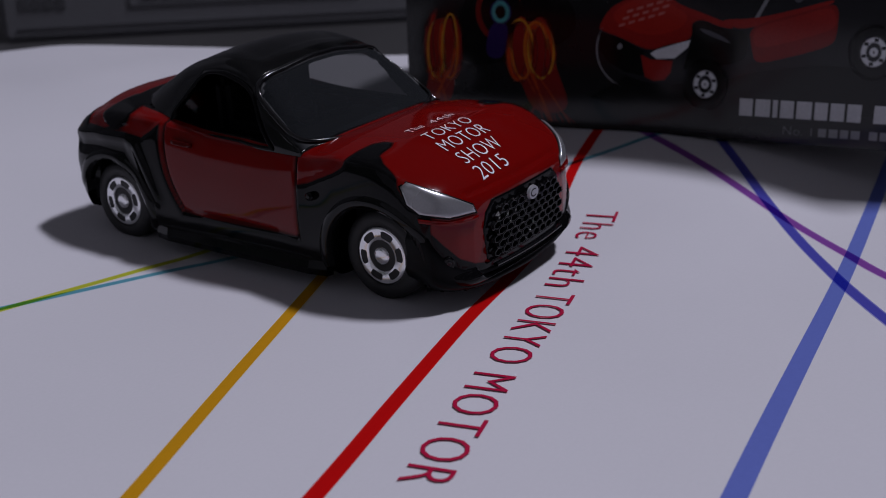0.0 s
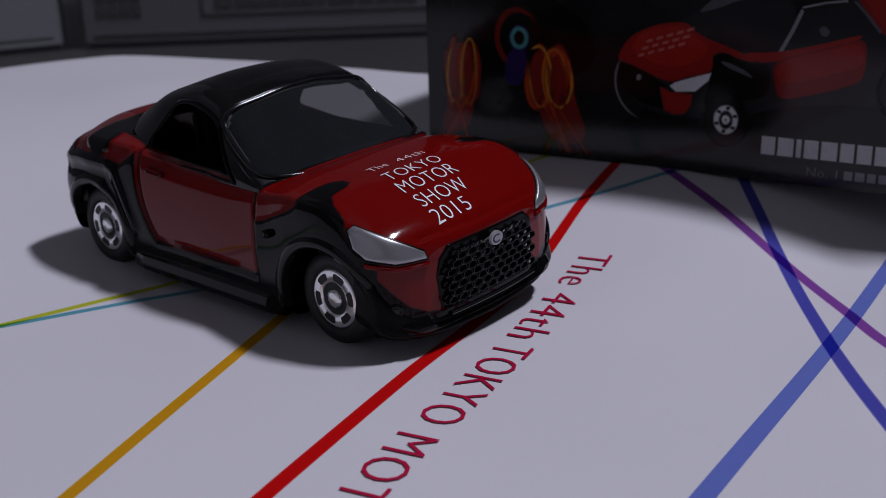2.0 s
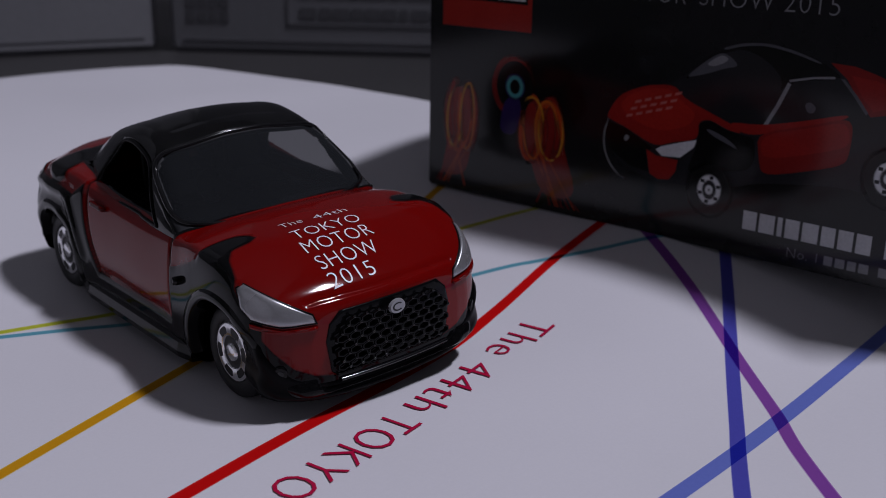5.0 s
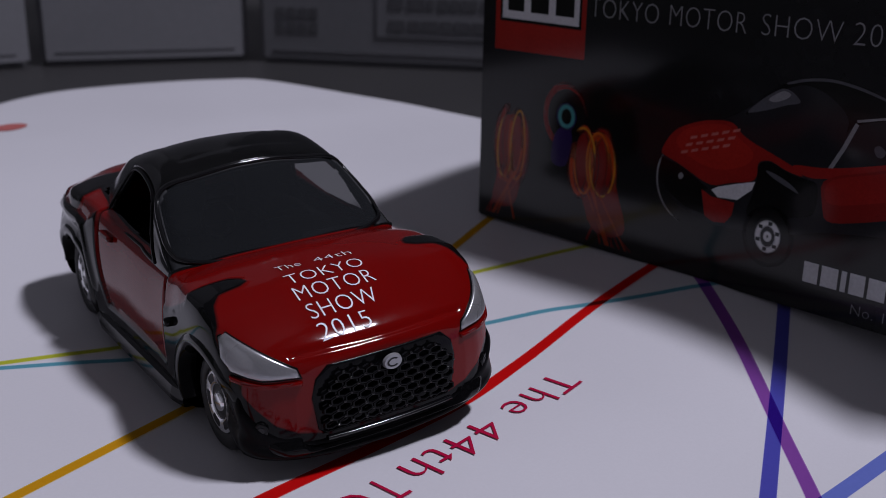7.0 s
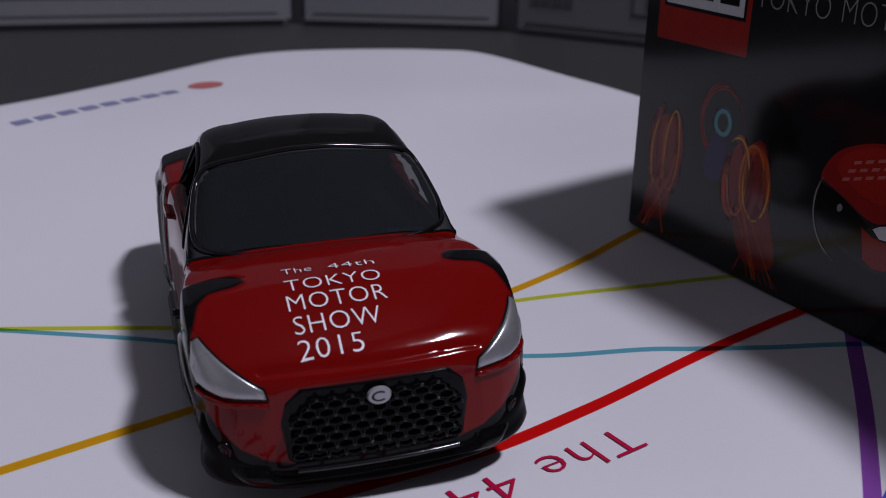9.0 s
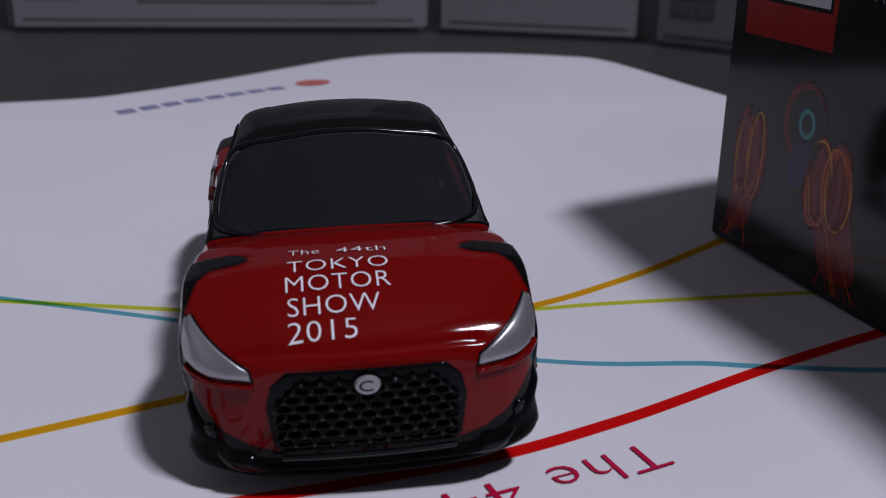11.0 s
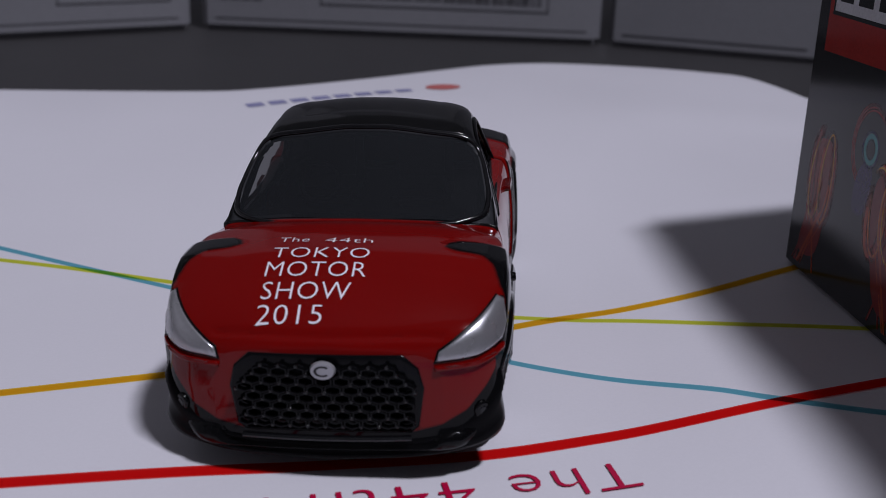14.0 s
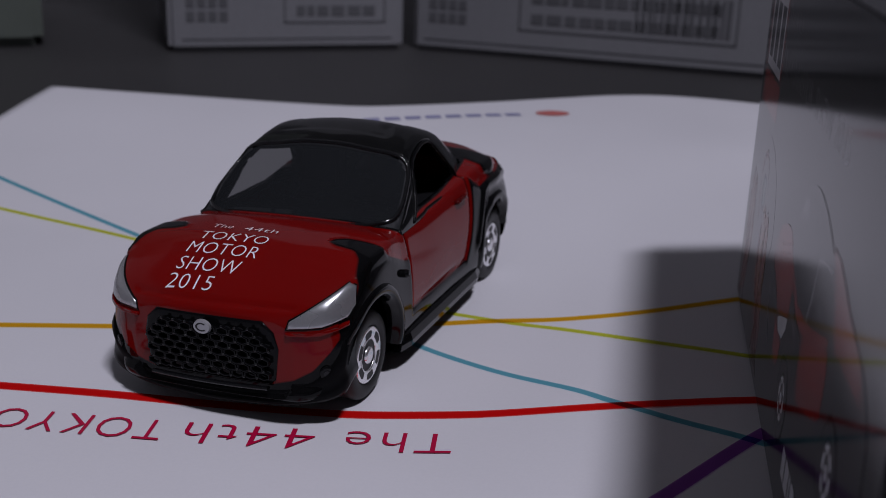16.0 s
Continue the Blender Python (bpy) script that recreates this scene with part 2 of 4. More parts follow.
bag = thing("paper_bag", "flat white printed paper bag with thin coloured lines", "paper bag")
far_edge = spline([(-0.1042, 0.0732), (-0.0777, 0.0767), (-0.0445, 0.0821), (-0.0328, 0.0872), (-0.0177, 0.1000), (-0.0068, 0.1108), (0.0040, 0.1210), (0.0160, 0.1265), (0.0330, 0.1268), (0.0470, 0.1240), (0.0560, 0.1180), (0.0660, 0.0895), (0.0750, 0.0670), (0.0790, 0.0480), (0.0990, 0.0200)], 140)
near_edge = np.array([(-0.0600 + 0.185 * k / 139, -0.100) for k in range(140)])
verts, faces, deep = [], [], 130
for i in range(140):
    for j in range(deep):
        k = j / (deep - 1)
        x, y = near_edge[i] * (1 - k) + far_edge[i] * k
        verts.append((x, y, height(x, y) - 0.00003))
top = len(verts)
for i in range(139):
    for j in range(deep - 1):
        a = i * deep + j
        faces.append((a, a + deep, a + deep + 1, a + 1))
rim = [i * deep for i in range(140)] + [139 * deep + j for j in range(1, deep)] + [i * deep + deep - 1 for i in range(138, -1, -1)] + [j for j in range(deep - 2, 0, -1)]
for a in rim:
    x, y, z = verts[a]
    verts.append((x, y, z - 0.0003))
for a in rim:
    x, y, z = verts[a]
    verts.append((x * 0.95, y * 0.95, DESK_Z))
n = len(rim)
for k in range(n):
    q = (k + 1) % n
    faces.append((rim[k], top + k, top + q, rim[q]))
    faces.append((top + k, top + n + k, top + n + q, top + q))
part("printed_sheet", mesh_of("printed_sheet", verts, faces, PAPER), PAPER, bag)


def ink(name, color):
    return surface(name, color, 0.4, vary=0.06, grain=3000, stain=200, spec=0.35)


def clear_ink(name, color):
    """Ink that filters the light to and from the paper, so that crossing lines darken."""
    m, nt, bsdf = material(name)
    at = node(nt, "ShaderNodeTexCoord")
    fine = node(nt, "ShaderNodeTexNoise", Scale=1800.0, Detail=3.0)
    link(nt, at.outputs["Object"], fine.inputs["Vector"])
    tint = node(nt, "ShaderNodeMix")
    tint.data_type = "RGBA"
    tint.inputs["A"].default_value = (*[min(1.0, math.sqrt(c / 0.68)) for c in color], 1)
    tint.inputs["B"].default_value = (*[min(1.0, math.sqrt(c * 1.12 / 0.68)) for c in color], 1)
    link(nt, fine.outputs["Fac"], tint.inputs["Factor"])
    clear = node(nt, "ShaderNodeBsdfTransparent")
    link(nt, tint.outputs["Result"], clear.inputs[0])
    link(nt, clear.outputs[0], nt.nodes["Material Output"].inputs["Surface"])
    nt.nodes.remove(bsdf)
    return m


def ribbon(name, points, width, mat, lift, label, width_end=None):
    line = spline([(x / 10, y / 10) for x, y in points], 150)
    d = np.gradient(line, axis=0)
    d /= np.linalg.norm(d, axis=1)[:, None]
    side = np.c_[-d[:, 1], d[:, 0]]
    vs, fs = [], []
    for k, (p, s) in enumerate(zip(line, side)):
        w = width + ((width_end or width) - width) * k / 149
        for c in (-0.5, -0.17, 0.17, 0.5):
            x, y = p + s * w * c
            vs.append((x, y, height(x, y) + lift))
        if k:
            b = 4 * k
            fs += [(b - 4 + c, b - 3 + c, b + 1 + c, b + c) for c in range(3)]
    return part(name, mesh_of(name, vs, fs, mat), mat, bag, label)


RED_LINE_INK = clear_ink("red_line_ink", (0.50, 0.005, 0.004))
RED_INK = ink("pale_red_ink", (0.45, 0.12, 0.11))
ribbon("printed_line", [(-0.72, -0.460), (-0.42, -0.380), (-0.284, -0.341), (-0.12, -0.2955), (0.0, -0.268), (0.112, -0.2375), (0.21, -0.197), (0.28, -0.170), (0.352, -0.145), (0.44, -0.120), (0.49, -0.107), (0.62, -0.07)], 0.0014, RED_LINE_INK, 0.00008, "red printed line")
ribbon("printed_line", [(-0.62, -0.335), (-0.47, -0.268), (-0.32, -0.2005), (-0.16, -0.130), (0.0, -0.058), (0.095, -0.002), (0.173, 0.046), (0.25, 0.080), (0.329, 0.112), (0.43, 0.162), (0.55, 0.21)], 0.0012, clear_ink("orange_ink", (0.54, 0.265, 0.006)), 0.00006, "orange printed line")
ribbon("printed_line", [(-0.95, 0.175), (-0.641, 0.138), (-0.385, 0.110), (-0.2, 0.077), (-0.12, 0.061), (0.0, 0.050), (0.1, 0.046), (0.188, 0.047), (0.255, 0.046), (0.36, 0.022), (0.468, -0.006), (0.6, -0.05)], 0.0009, clear_ink("lime_ink", (0.42, 0.45, 0.03)), 0.00004, "lime green printed line")
ribbon("printed_line", [(-0.95, 0.33), (-0.745, 0.253), (-0.39, 0.126), (-0.195, 0.055), (-0.117, 0.022), (0.0, -0.018), (0.106, -0.053), (0.161, -0.071), (0.295, -0.108), (0.35, -0.133), (0.421, -0.166), (0.485, -0.19), (0.6, -0.24)], 0.0009, clear_ink("teal_ink", (0.10, 0.30, 0.36)), 0.00002, "teal printed line")
ribbon("printed_line", [(0.56, -0.06), (0.485, -0.19), (0.424, -0.298), (0.345, -0.425), (0.286, -0.513), (0.23, -0.58), (0.12, -0.73)], 0.0014, clear_ink("purple_ink", (0.20, 0.06, 0.29)), 0.00005, "purple printed line")
ribbon("printed_line", [(0.64, -0.18), (0.524, -0.274), (0.393, -0.381), (0.24, -0.503), (0.188, -0.543), (0.11, -0.605), (-0.02, -0.715)], 0.0014, clear_ink("deep_blue_ink", (0.07, 0.07, 0.36)), 0.00007, "deep blue printed line")
ribbon("printed_line", [(0.72, -0.453), (0.565, -0.479), (0.38, -0.5095), (0.19, -0.5405), (-0.037, -0.5755), (-0.271, -0.611), (-0.5, -0.6455)], 0.0015, clear_ink("light_blue_ink", (0.13, 0.17, 0.48)), 0.00003, "light blue printed line", 0.0017)

# the words along the red line
CRIMSON = ink("crimson_ink", (0.42, 0.003, 0.045))


def sheet_word(body, s0, s1, cap=3.9):
    """A word along the red line, from s0 to s1 millimetres past the first letter."""
    vs, fs = text_mesh(body, cap / 0.72 * MM, 1.1, 0.012)
    a, b = min(v[0] for v in vs), max(v[0] for v in vs)
    start, along, up = Vector((0.02215, -0.0231)), Vector((-0.9576, -0.2883)), Vector((0.2883, -0.9576))
    out = []
    for x, y in vs:
        s = s0 + (x - a) / (b - a) * (s1 - s0)
        p = start + along * s * MM + up * (y + 0.0003 + 0.0007 * math.sin(math.pi * min(1.0, max(0.0, s / 45))))
        out.append((p.x, p.y, height(p.x, p.y) + 0.00011))
    part("printed_word", mesh_of("printed_word", out, fs, CRIMSON, False), CRIMSON, bag, "crimson printed word " + body)


sheet_word("The", -0.5, 9.2)
sheet_word("44th", 12.0, 24.0)
sheet_word("TOKYO", 25.9, 42.2)
sheet_word("MOTOR", 44.6, 62.2)

BLUE_GREY_INK = ink("blue_grey_ink", (0.22, 0.22, 0.38))
for k in range(8):
    a, b = (k + 0.1) / 8, (k + 0.85) / 8
    p, q = Vector((-0.0333, 0.0738)), Vector((-0.0075, 0.0913))
    ribbon("printed_bar", [tuple((p + (q - p) * a) * 10), tuple((p + (q - p) * (a + b) / 2) * 10), tuple((p + (q - p) * b) * 10)], 0.0022, BLUE_GREY_INK, 0.00005, "unreadable blue-grey printed mark")
vs = [(-0.0028, 0.0951, height(-0.0028, 0.0951) + 0.00006)]
for k in range(32):
    w = 2 * math.pi * k / 32
    x, y = -0.0028 + 0.0031 * math.cos(w), 0.0951 + 0.0026 * math.sin(w) + 0.0008 * math.cos(w)
    vs.append((x, y, height(x, y) + 0.00006))
part("printed_oval", mesh_of("printed_oval", vs, [(0, k + 1, (k + 1) % 32 + 1) for k in range(32)], RED_INK), RED_INK, bag, "small red printed oval")

# ---- grey cartons standing round the back of the desk ----
CARTON = surface("grey_carton_board", (0.195, 0.195, 0.212), 0.6, vary=0.06, grain=700, stain=25)
CARTON_INK = surface("grey_carton_ink", (0.10, 0.10, 0.11), 0.6, vary=0.1)


def carton(left, right, label, barcode=False):
    """A carton whose printed face runs from left to right (seen from the toy), resting on the desk."""
    a, b = Vector((*left, DESK_Z)), Vector((*right, DESK_Z))
    along = (b - a).normalized()
    place = Matrix.Translation(a) @ Matrix.Rotation(math.atan2(along.y, along.x), 4, "Z")
    ob = thing("carton", label, "carton", place, "cartons behind the toy")
    w = (b - a).length
    part("body", box_bm(0, w, 0.001, 0.09, 0.0002, 0.24, 0.0015), CARTON, ob)

    def mark(x0, x1, z0, z1):
        part("printed_mark", box_bm(x0, x1, 0.0008, 0.0012, z0, z1), CARTON_INK, ob)

    mark(0.004, w - 0.004, 0.0036, 0.0040)
    if w > 0.06:
        for k in range(4):
            for r in range(2):
                mark(0.0055 + 0.0033 * k, 0.0080 + 0.0033 * k, 0.0092 + 0.0042 * r, 0.0122 + 0.0042 * r)
        x0, x1, z0, z1, t = 0.035, min(w - 0.006, 0.101), 0.0085, 0.0245, 0.0006
        for q in ((x0, x1, z0, z0 + t), (x0, x1, z1 - t, z1), (x0, x0 + t, z0, z1), (x1 - t, x1, z0, z1)):
            mark(*q)
        rng = random.Random(int(w * 1e5))
        for r in range(2):
            x = x0 + 0.004
            while x < x1 - 0.006:
                step = rng.uniform(0.002, 0.005)
                mark(x, min(x + step, x1 - 0.003), 0.0108 + 0.0062 * r, 0.0138 + 0.0062 * r)
                x += step + rng.uniform(0.0005, 0.0012)
    if barcode:
        x = w - 0.045
        rng = random.Random(3)
        while x < w - 0.017:
            step = rng.uniform(0.0005, 0.0016)
            mark(x, x + step, 0.0105, 0.0215)
            x += step + rng.uniform(0.0006, 0.0014)
    return ob


carton((0.0905, 0.199), (0.182, 0.113), "pale grey printed carton standing on the desk")
carton((0.033, 0.2195), (0.0892, 0.203), "pale grey printed carton standing on the desk")
carton((-0.085, 0.218), (0.031, 0.2205), "pale grey printed carton with a barcode on the desk", True)
carton((-0.145, 0.172), (-0.087, 0.2165), "pale grey printed carton standing on the desk")
GREEN_GREY = surface("grey_green_plastic", (0.10, 0.115, 0.10), 0.5, vary=0.08)
crate = thing("storage_crate", "grey-green plastic crate behind the cartons", "crate", pose(-0.235, 0.115, DESK_Z, 0, 0, 42))
part("body", box_bm(-0.05, 0.07, 0.0, 0.10, 0.0, 0.24, 0.003), GREEN_GREY, crate)
part("rim", box_bm(-0.052, 0.072, -0.002, 0.102, 0.2, 0.215, 0.001), GREEN_GREY, crate)

# ---- the black toy box ----
BOX_LONG, BOX_DEEP, BOX_HIGH = 0.078, 0.039, 0.0385
BOX_BOARD = surface("black_card", (0.010, 0.010, 0.011), 0.11, vary=0.08, grain=400, stain=50, spec=0.36)
BOX_SIDE_PRINTS = {
    "red": ink("box_red_ink", (0.30, 0.017, 0.011)), "dull_red": ink("box_dull_red_ink", (0.24, 0.013, 0.010)), "mid_red": ink("box_mid_red_ink", (0.18, 0.010, 0.008)), "deep_red": ink("box_deep_red_ink", (0.17, 0.012, 0.01)),
    "white": ink("box_white_ink", (0.58, 0.58, 0.60)), "grey": ink("box_grey_ink", (0.21, 0.21, 0.22)),
    "dark": ink("box_dark_grey_ink", (0.015, 0.015, 0.017)), "glass": ink("box_glass_ink", (0.034, 0.035, 0.040)),
    "orange": ink("box_orange_ink", (0.40, 0.10, 0.012)), "ember": ink("box_ember_ink", (0.32, 0.04, 0.009)), "gold": ink("box_gold_ink", (0.46, 0.24, 0.02)), "faded": ink("box_faded_ink", (0.42, 0.12, 0.10)), "sheen": ink("box_sheen_ink", (0.075, 0.075, 0.085)),
    "name": ink("box_name_ink", (0.50, 0.50, 0.52)), "cyan": ink("box_cyan_ink", (0.07, 0.25, 0.26)), "violet": ink("box_violet_ink", (0.022, 0.010, 0.07)), "black": ink("box_black_ink", (0.005, 0.005, 0.005)),
}
for m in BOX_SIDE_PRINTS.values():
    m.node_tree.nodes["Principled BSDF"].inputs["Specular IOR Level"].default_value = 0.36
    for n in m.node_tree.nodes:
        if n.bl_idname == "ShaderNodeMapRange" and n.outputs[0].links[0].to_socket.name == "B":
            n.inputs["To Min"].default_value, n.inputs["To Max"].default_value = 0.82, 1.15
        elif n.bl_idname == "ShaderNodeMapRange":
            n.inputs["To Min"].default_value, n.inputs["To Max"].default_value = 0.09, 0.13
    # printed edges fade into the black board
    nt = m.node_tree
    amount = nt.nodes.new("ShaderNodeAttribute")
    amount.attribute_name = "cover"
    blend, clear = node(nt, "ShaderNodeMixShader"), node(nt, "ShaderNodeBsdfTransparent")
    link(nt, amount.outputs["Fac"], blend.inputs["Fac"])
    link(nt, clear.outputs[0], blend.inputs[1])
    link(nt, nt.nodes["Principled BSDF"].outputs[0], blend.inputs[2])
    link(nt, blend.outputs[0], nt.nodes["Material Output"].inputs["Surface"])
# the printed face runs along local x, local y goes into the box
toy_box = thing("toy_box", "glossy black printed cardboard box for the toy car", "toy box", pose(0.0424, 0.0184, 0.0036, 0, 0, -79.3))
part("carton_body", box_bm(0, BOX_LONG, 0.0, BOX_DEEP, -0.0002, BOX_HIGH, 0.0003), BOX_BOARD, toy_box)
flap = box_bm(-0.0002, 0.0, 0.002, BOX_DEEP - 0.002, 0.001, BOX_HIGH - 0.001)
part("end_flap", flap, BOX_BOARD, toy_box)
layer = [0]
PRINT_OFF = 1.9


ROUNDED = ("pictured_sheen", "pictured_waist", "pictured_seat", "pictured_body", "pictured_roof", "pictured_window", "pictured_hood", "pictured_door", "pictured_fender", "pictured_glint", "pictured_badge", "printed_glow", "printed_flame")


# how far the ink of a shape fades inwards, in millimetres
FADE = {"printed_glow": 1.2, "printed_flame": 0.9, "light_streak": 0.12, "pictured_body": 0.5, "pictured_shadow": 0.8, "pictured_hood": 0.8, "pictured_door": 0.9, "pictured_panel": 0.7, "pictured_window": 0.5, "pictured_roof": 0.5, "pictured_fender": 0.5, "pictured_glint": 0.6, "pictured_sheen": 0.12, "pictured_waist": 0.2, "pictured_headlight": 0.2, "pictured_seat": 0.2, "pictured_mark": 0.16, "pictured_pillar": 0.1, "pictured_rail": 0.08, "pictured_badge": 0.12, "pictured_slot": 0.1, "pictured_grille": 0.3}


def rounded(points):
    """Corners cut twice, so that the outline runs soft."""
    for cut in (0.22, 0.25):
        out = []
        for (u0, v0), (u1, v1) in zip(points, points[1:] + points[:1]):
            out += [(u0 + (u1 - u0) * cut, v0 + (v1 - v0) * cut), (u1 + (u0 - u1) * cut, v1 + (v0 - v1) * cut)]
        points = out
    return points


def print_shape(name, points, color, label=""):
    """A flat printed shape on the box's face, points in millimetres."""
    if name in ROUNDED:
        points = rounded(points)
    points = [(u - PRINT_OFF, v) for u, v in points]
    layer[0] += 1
    y = -0.000003 - 0.00000035 * layer[0]
    bm = bmesh.new()
    cover = bm.verts.layers.float.new("cover")
    face = bm.faces.new([bm.verts.new((u * MM, y, v * MM)) for u, v in points])
    bmesh.ops.inset_region(bm, faces=[face], thickness=FADE.get(name, 0.05) * MM, use_boundary=True, use_even_offset=False)
    for v in bm.verts:
        v[cover] = 0.0 if v.is_boundary else 1.0
    bmesh.ops.triangulate(bm, faces=bm.faces[:])
    mat = BOX_SIDE_PRINTS[color]
    return part(name, bm, mat, toy_box, label)


def full_cover(me):
    """Solid ink all over a printed mesh."""
    me.attributes.new("cover", "FLOAT", "POINT").data.foreach_set("value", [1.0] * len(me.vertices))
    return me


def print_ring(name, cu, cv, ru, rv, wide, color, tilt=0.0, a0=0.0, a1=360.0, label=""):
    layer[0] += 1
    y = -0.000003 - 0.00000035 * layer[0]
    vs, fs, cover, n = [], [], [], 40
    for k in range(n + 1):
        w = radians(a0 + (a1 - a0) * k / n)
        for grow in (-0.75, -0.3, 0.3, 0.75):
            u, v = (ru + wide * grow) * math.cos(w), (rv + wide * grow) * math.sin(w)
            u += tilt * v
            vs.append(((cu + u - PRINT_OFF) * MM, y, (cv + v) * MM))
            # an open arc thins out towards its ends
            ends = 1.0 if a1 - a0 >= 360.0 else min(1.0, 5.0 * k / n, 5.0 * (1 - k / n))
            cover.append(ends if abs(grow) < 0.5 else 0.0)
        if k:
            fs += [(4 * k - 4 + i, 4 * k - 3 + i, 4 * k + 1 + i, 4 * k + i) for i in range(3)]
    mat = BOX_SIDE_PRINTS[color]
    me = mesh_of(name, vs, fs, mat, False)
    me.attributes.new("cover", "FLOAT", "POINT").data.foreach_set("value", cover)
    return part(name, me, mat, toy_box, label)


def print_text(body, u0, u1, v0, size, color, label):
    vs, fs = text_mesh(body, size * MM, 1.05)
    layer[0] += 1
    y = -0.000003 - 0.00000035 * layer[0]
    x0, x1 = min(v[0] for v in vs), max(v[0] for v in vs)
    out = [((u0 - PRINT_OFF) * MM + (x - x0) * (u1 - u0) * MM / (x1 - x0), y, v0 * MM + yy) for x, yy in vs]
    mat = BOX_SIDE_PRINTS[color]
    part("printed_word", full_cover(mesh_of("printed_word", out, fs, mat, False)), mat, toy_box, label)


# corner logo as plain shapes
print_shape("printed_logo", [(4.4, 23.2), (19.4, 23.4), (19.4, 36.5), (4.4, 36.5)], "red", "orange-red printed logo patch")
print_shape("logo_plate", [(5.2, 26.9), (18.7, 26.9), (18.7, 35.5), (5.2, 35.5)], "black")
print_shape("logo_plate", [(5.6, 27.3), (18.3, 27.3), (18.3, 35.1), (5.6, 35.1)], "white")
for q in ([(6.5, 28.3), (9.3, 28.3), (9.3, 34.2), (6.5, 34.2)], [(10.4, 28.3), (13.4, 28.3), (13.4, 34.2), (10.4, 34.2)], [(14.5, 28.3), (17.5, 28.3), (17.5, 34.2), (14.5, 34.2)]):
    print_shape("logo_bar", q, "black")
for word, u0, u1, v0, size in (("The", 20.6, 24.6, 33.2, 2.6), ("44th", 25.6, 31.0, 33.2, 2.6), ("TOKYO", 20.0, 29.9, 28.7, 3.4), ("MOTOR", 31.4, 41.3, 28.8, 3.4), ("SHOW", 43.1, 52.2, 28.9, 3.4), ("2015", 53.4, 59.6, 29.0, 3.4)):
    print_text(word, u0, u1, v0, size, "grey", "thin grey printed word " + word)
# glow rings and light streaks
print_shape("printed_glow", [(9.0, 9.5), (10.5, 15), (13, 20.5), (17, 22.0), (22, 21.5), (27, 19.0), (29, 14.0), (25, 11.0), (18, 9.0), (13, 8.0)], "black")
for k in range(3):
    print_ring("printed_ring", 17.1, 16.0, 3.2 + 0.25 * k, 3.6 + 0.3 * k, 0.22, "deep_red", 0, 40 * k, 330 - 20 * k)
print_shape("printed_glow", [(14.6, 9.5), (17.6, 9.3), (18.4, 14.0), (16.9, 15.0), (15.2, 13.6)], "violet")
print_ring("printed_ring", 17.1, 16.0, 1.5, 1.6, 0.3, "violet")
print_ring("printed_ring", 17.1, 16.0, 1.1, 1.25, 0.55, "cyan", label="cyan printed ring")


def light_trails(seed, centres, ru, rv, foot):
    """Overlapping thin ellipses of light whose tails run down to the foot."""
    rng = random.Random(seed)
    for k in range(12):
        cu, cv = centres[k % len(centres)]
        ink_name = ("deep_red", "deep_red", "ember", "ember", "orange", "gold")[k // 2]
        a0 = rng.uniform(0, 360)
        print_ring("printed_ring", cu + rng.uniform(-0.5, 0.5), cv + rng.uniform(-0.4, 0.4), ru * rng.uniform(0.75, 1.1), rv * rng.uniform(0.9, 1.05), (1.0, 0.9, 0.7, 0.5, 0.35, 0.22)[k // 2], ink_name, rng.uniform(-0.08, 0.08), a0, a0 + rng.uniform(120, 300))
    for k in range(10):
        cu, cv = centres[k % len(centres)]
        u0, u1 = cu + rng.uniform(-1.0, 1.0) * ru, rng.uniform(*foot)
        w = rng.uniform(0.12, 0.4)
        print_shape("light_streak", [(u0, cv - rv * 0.75), (u0 + w, cv - rv * 0.75), (u1 + w, 0.7), (u1, 0.7)], ("deep_red", "ember")[k % 3 == 0])


print_shape("printed_flame", [(5.8, 14.6), (9.9, 15.0), (10.3, 10.5), (9.9, 7.0), (8.9, 2.2), (4.2, 1.7), (5.7, 7.0), (5.4, 11.0)], "deep_red")
print_shape("printed_flame", [(19.3, 14.3), (22.0, 14.8), (24.6, 13.8), (25.2, 9.0), (28.0, 2.4), (22.2, 1.5), (19.8, 7.0), (18.8, 11.0)], "deep_red")
light_trails(4, ((7.0, 10.6), (8.7, 10.8)), 1.5, 4.6, (3.2, 9.0))
light_trails(9, ((20.3, 10.8), (23.0, 10.7)), 1.9, 4.3, (21.0, 28.5))
print_shape("pictured_shadow", [(30.5, 4.6), (45, 0.8), (74, 5.2), (76, 12), (70, 13), (36, 8)], "black")
# the pictured car
print_shape("pictured_body", [(31.5, 14.1), (33.0, 16.8), (40.8, 19.5), (46.4, 24.2), (51.9, 25.4), (59.3, 23.6), (66.1, 22.2), (72.0, 21.6), (76.0, 19.0), (76.2, 13.0), (67.7, 9.8), (62.7, 10.6), (52.4, 9.2), (49.1, 7.9), (43.4, 7.1), (38.2, 6.9), (32.8, 9.0)], "dark")
print_shape("pictured_roof", [(41.4, 19.5), (43.8, 22.1), (46.4, 24.2), (49.0, 25.2), (51.9, 25.5), (55.2, 25.0), (58.5, 24.0), (60.9, 22.6), (60.0, 22.3), (54.9, 21.3), (53.0, 19.0), (52.0, 16.3)], "black")
print_shape("pictured_sheen", [(46.6, 24.3), (49.0, 25.1), (51.9, 25.4), (55.2, 24.9), (58.4, 23.9), (58.3, 23.7), (55.1, 24.6), (51.9, 25.1), (49.1, 24.8), (46.9, 24.1)], "sheen")
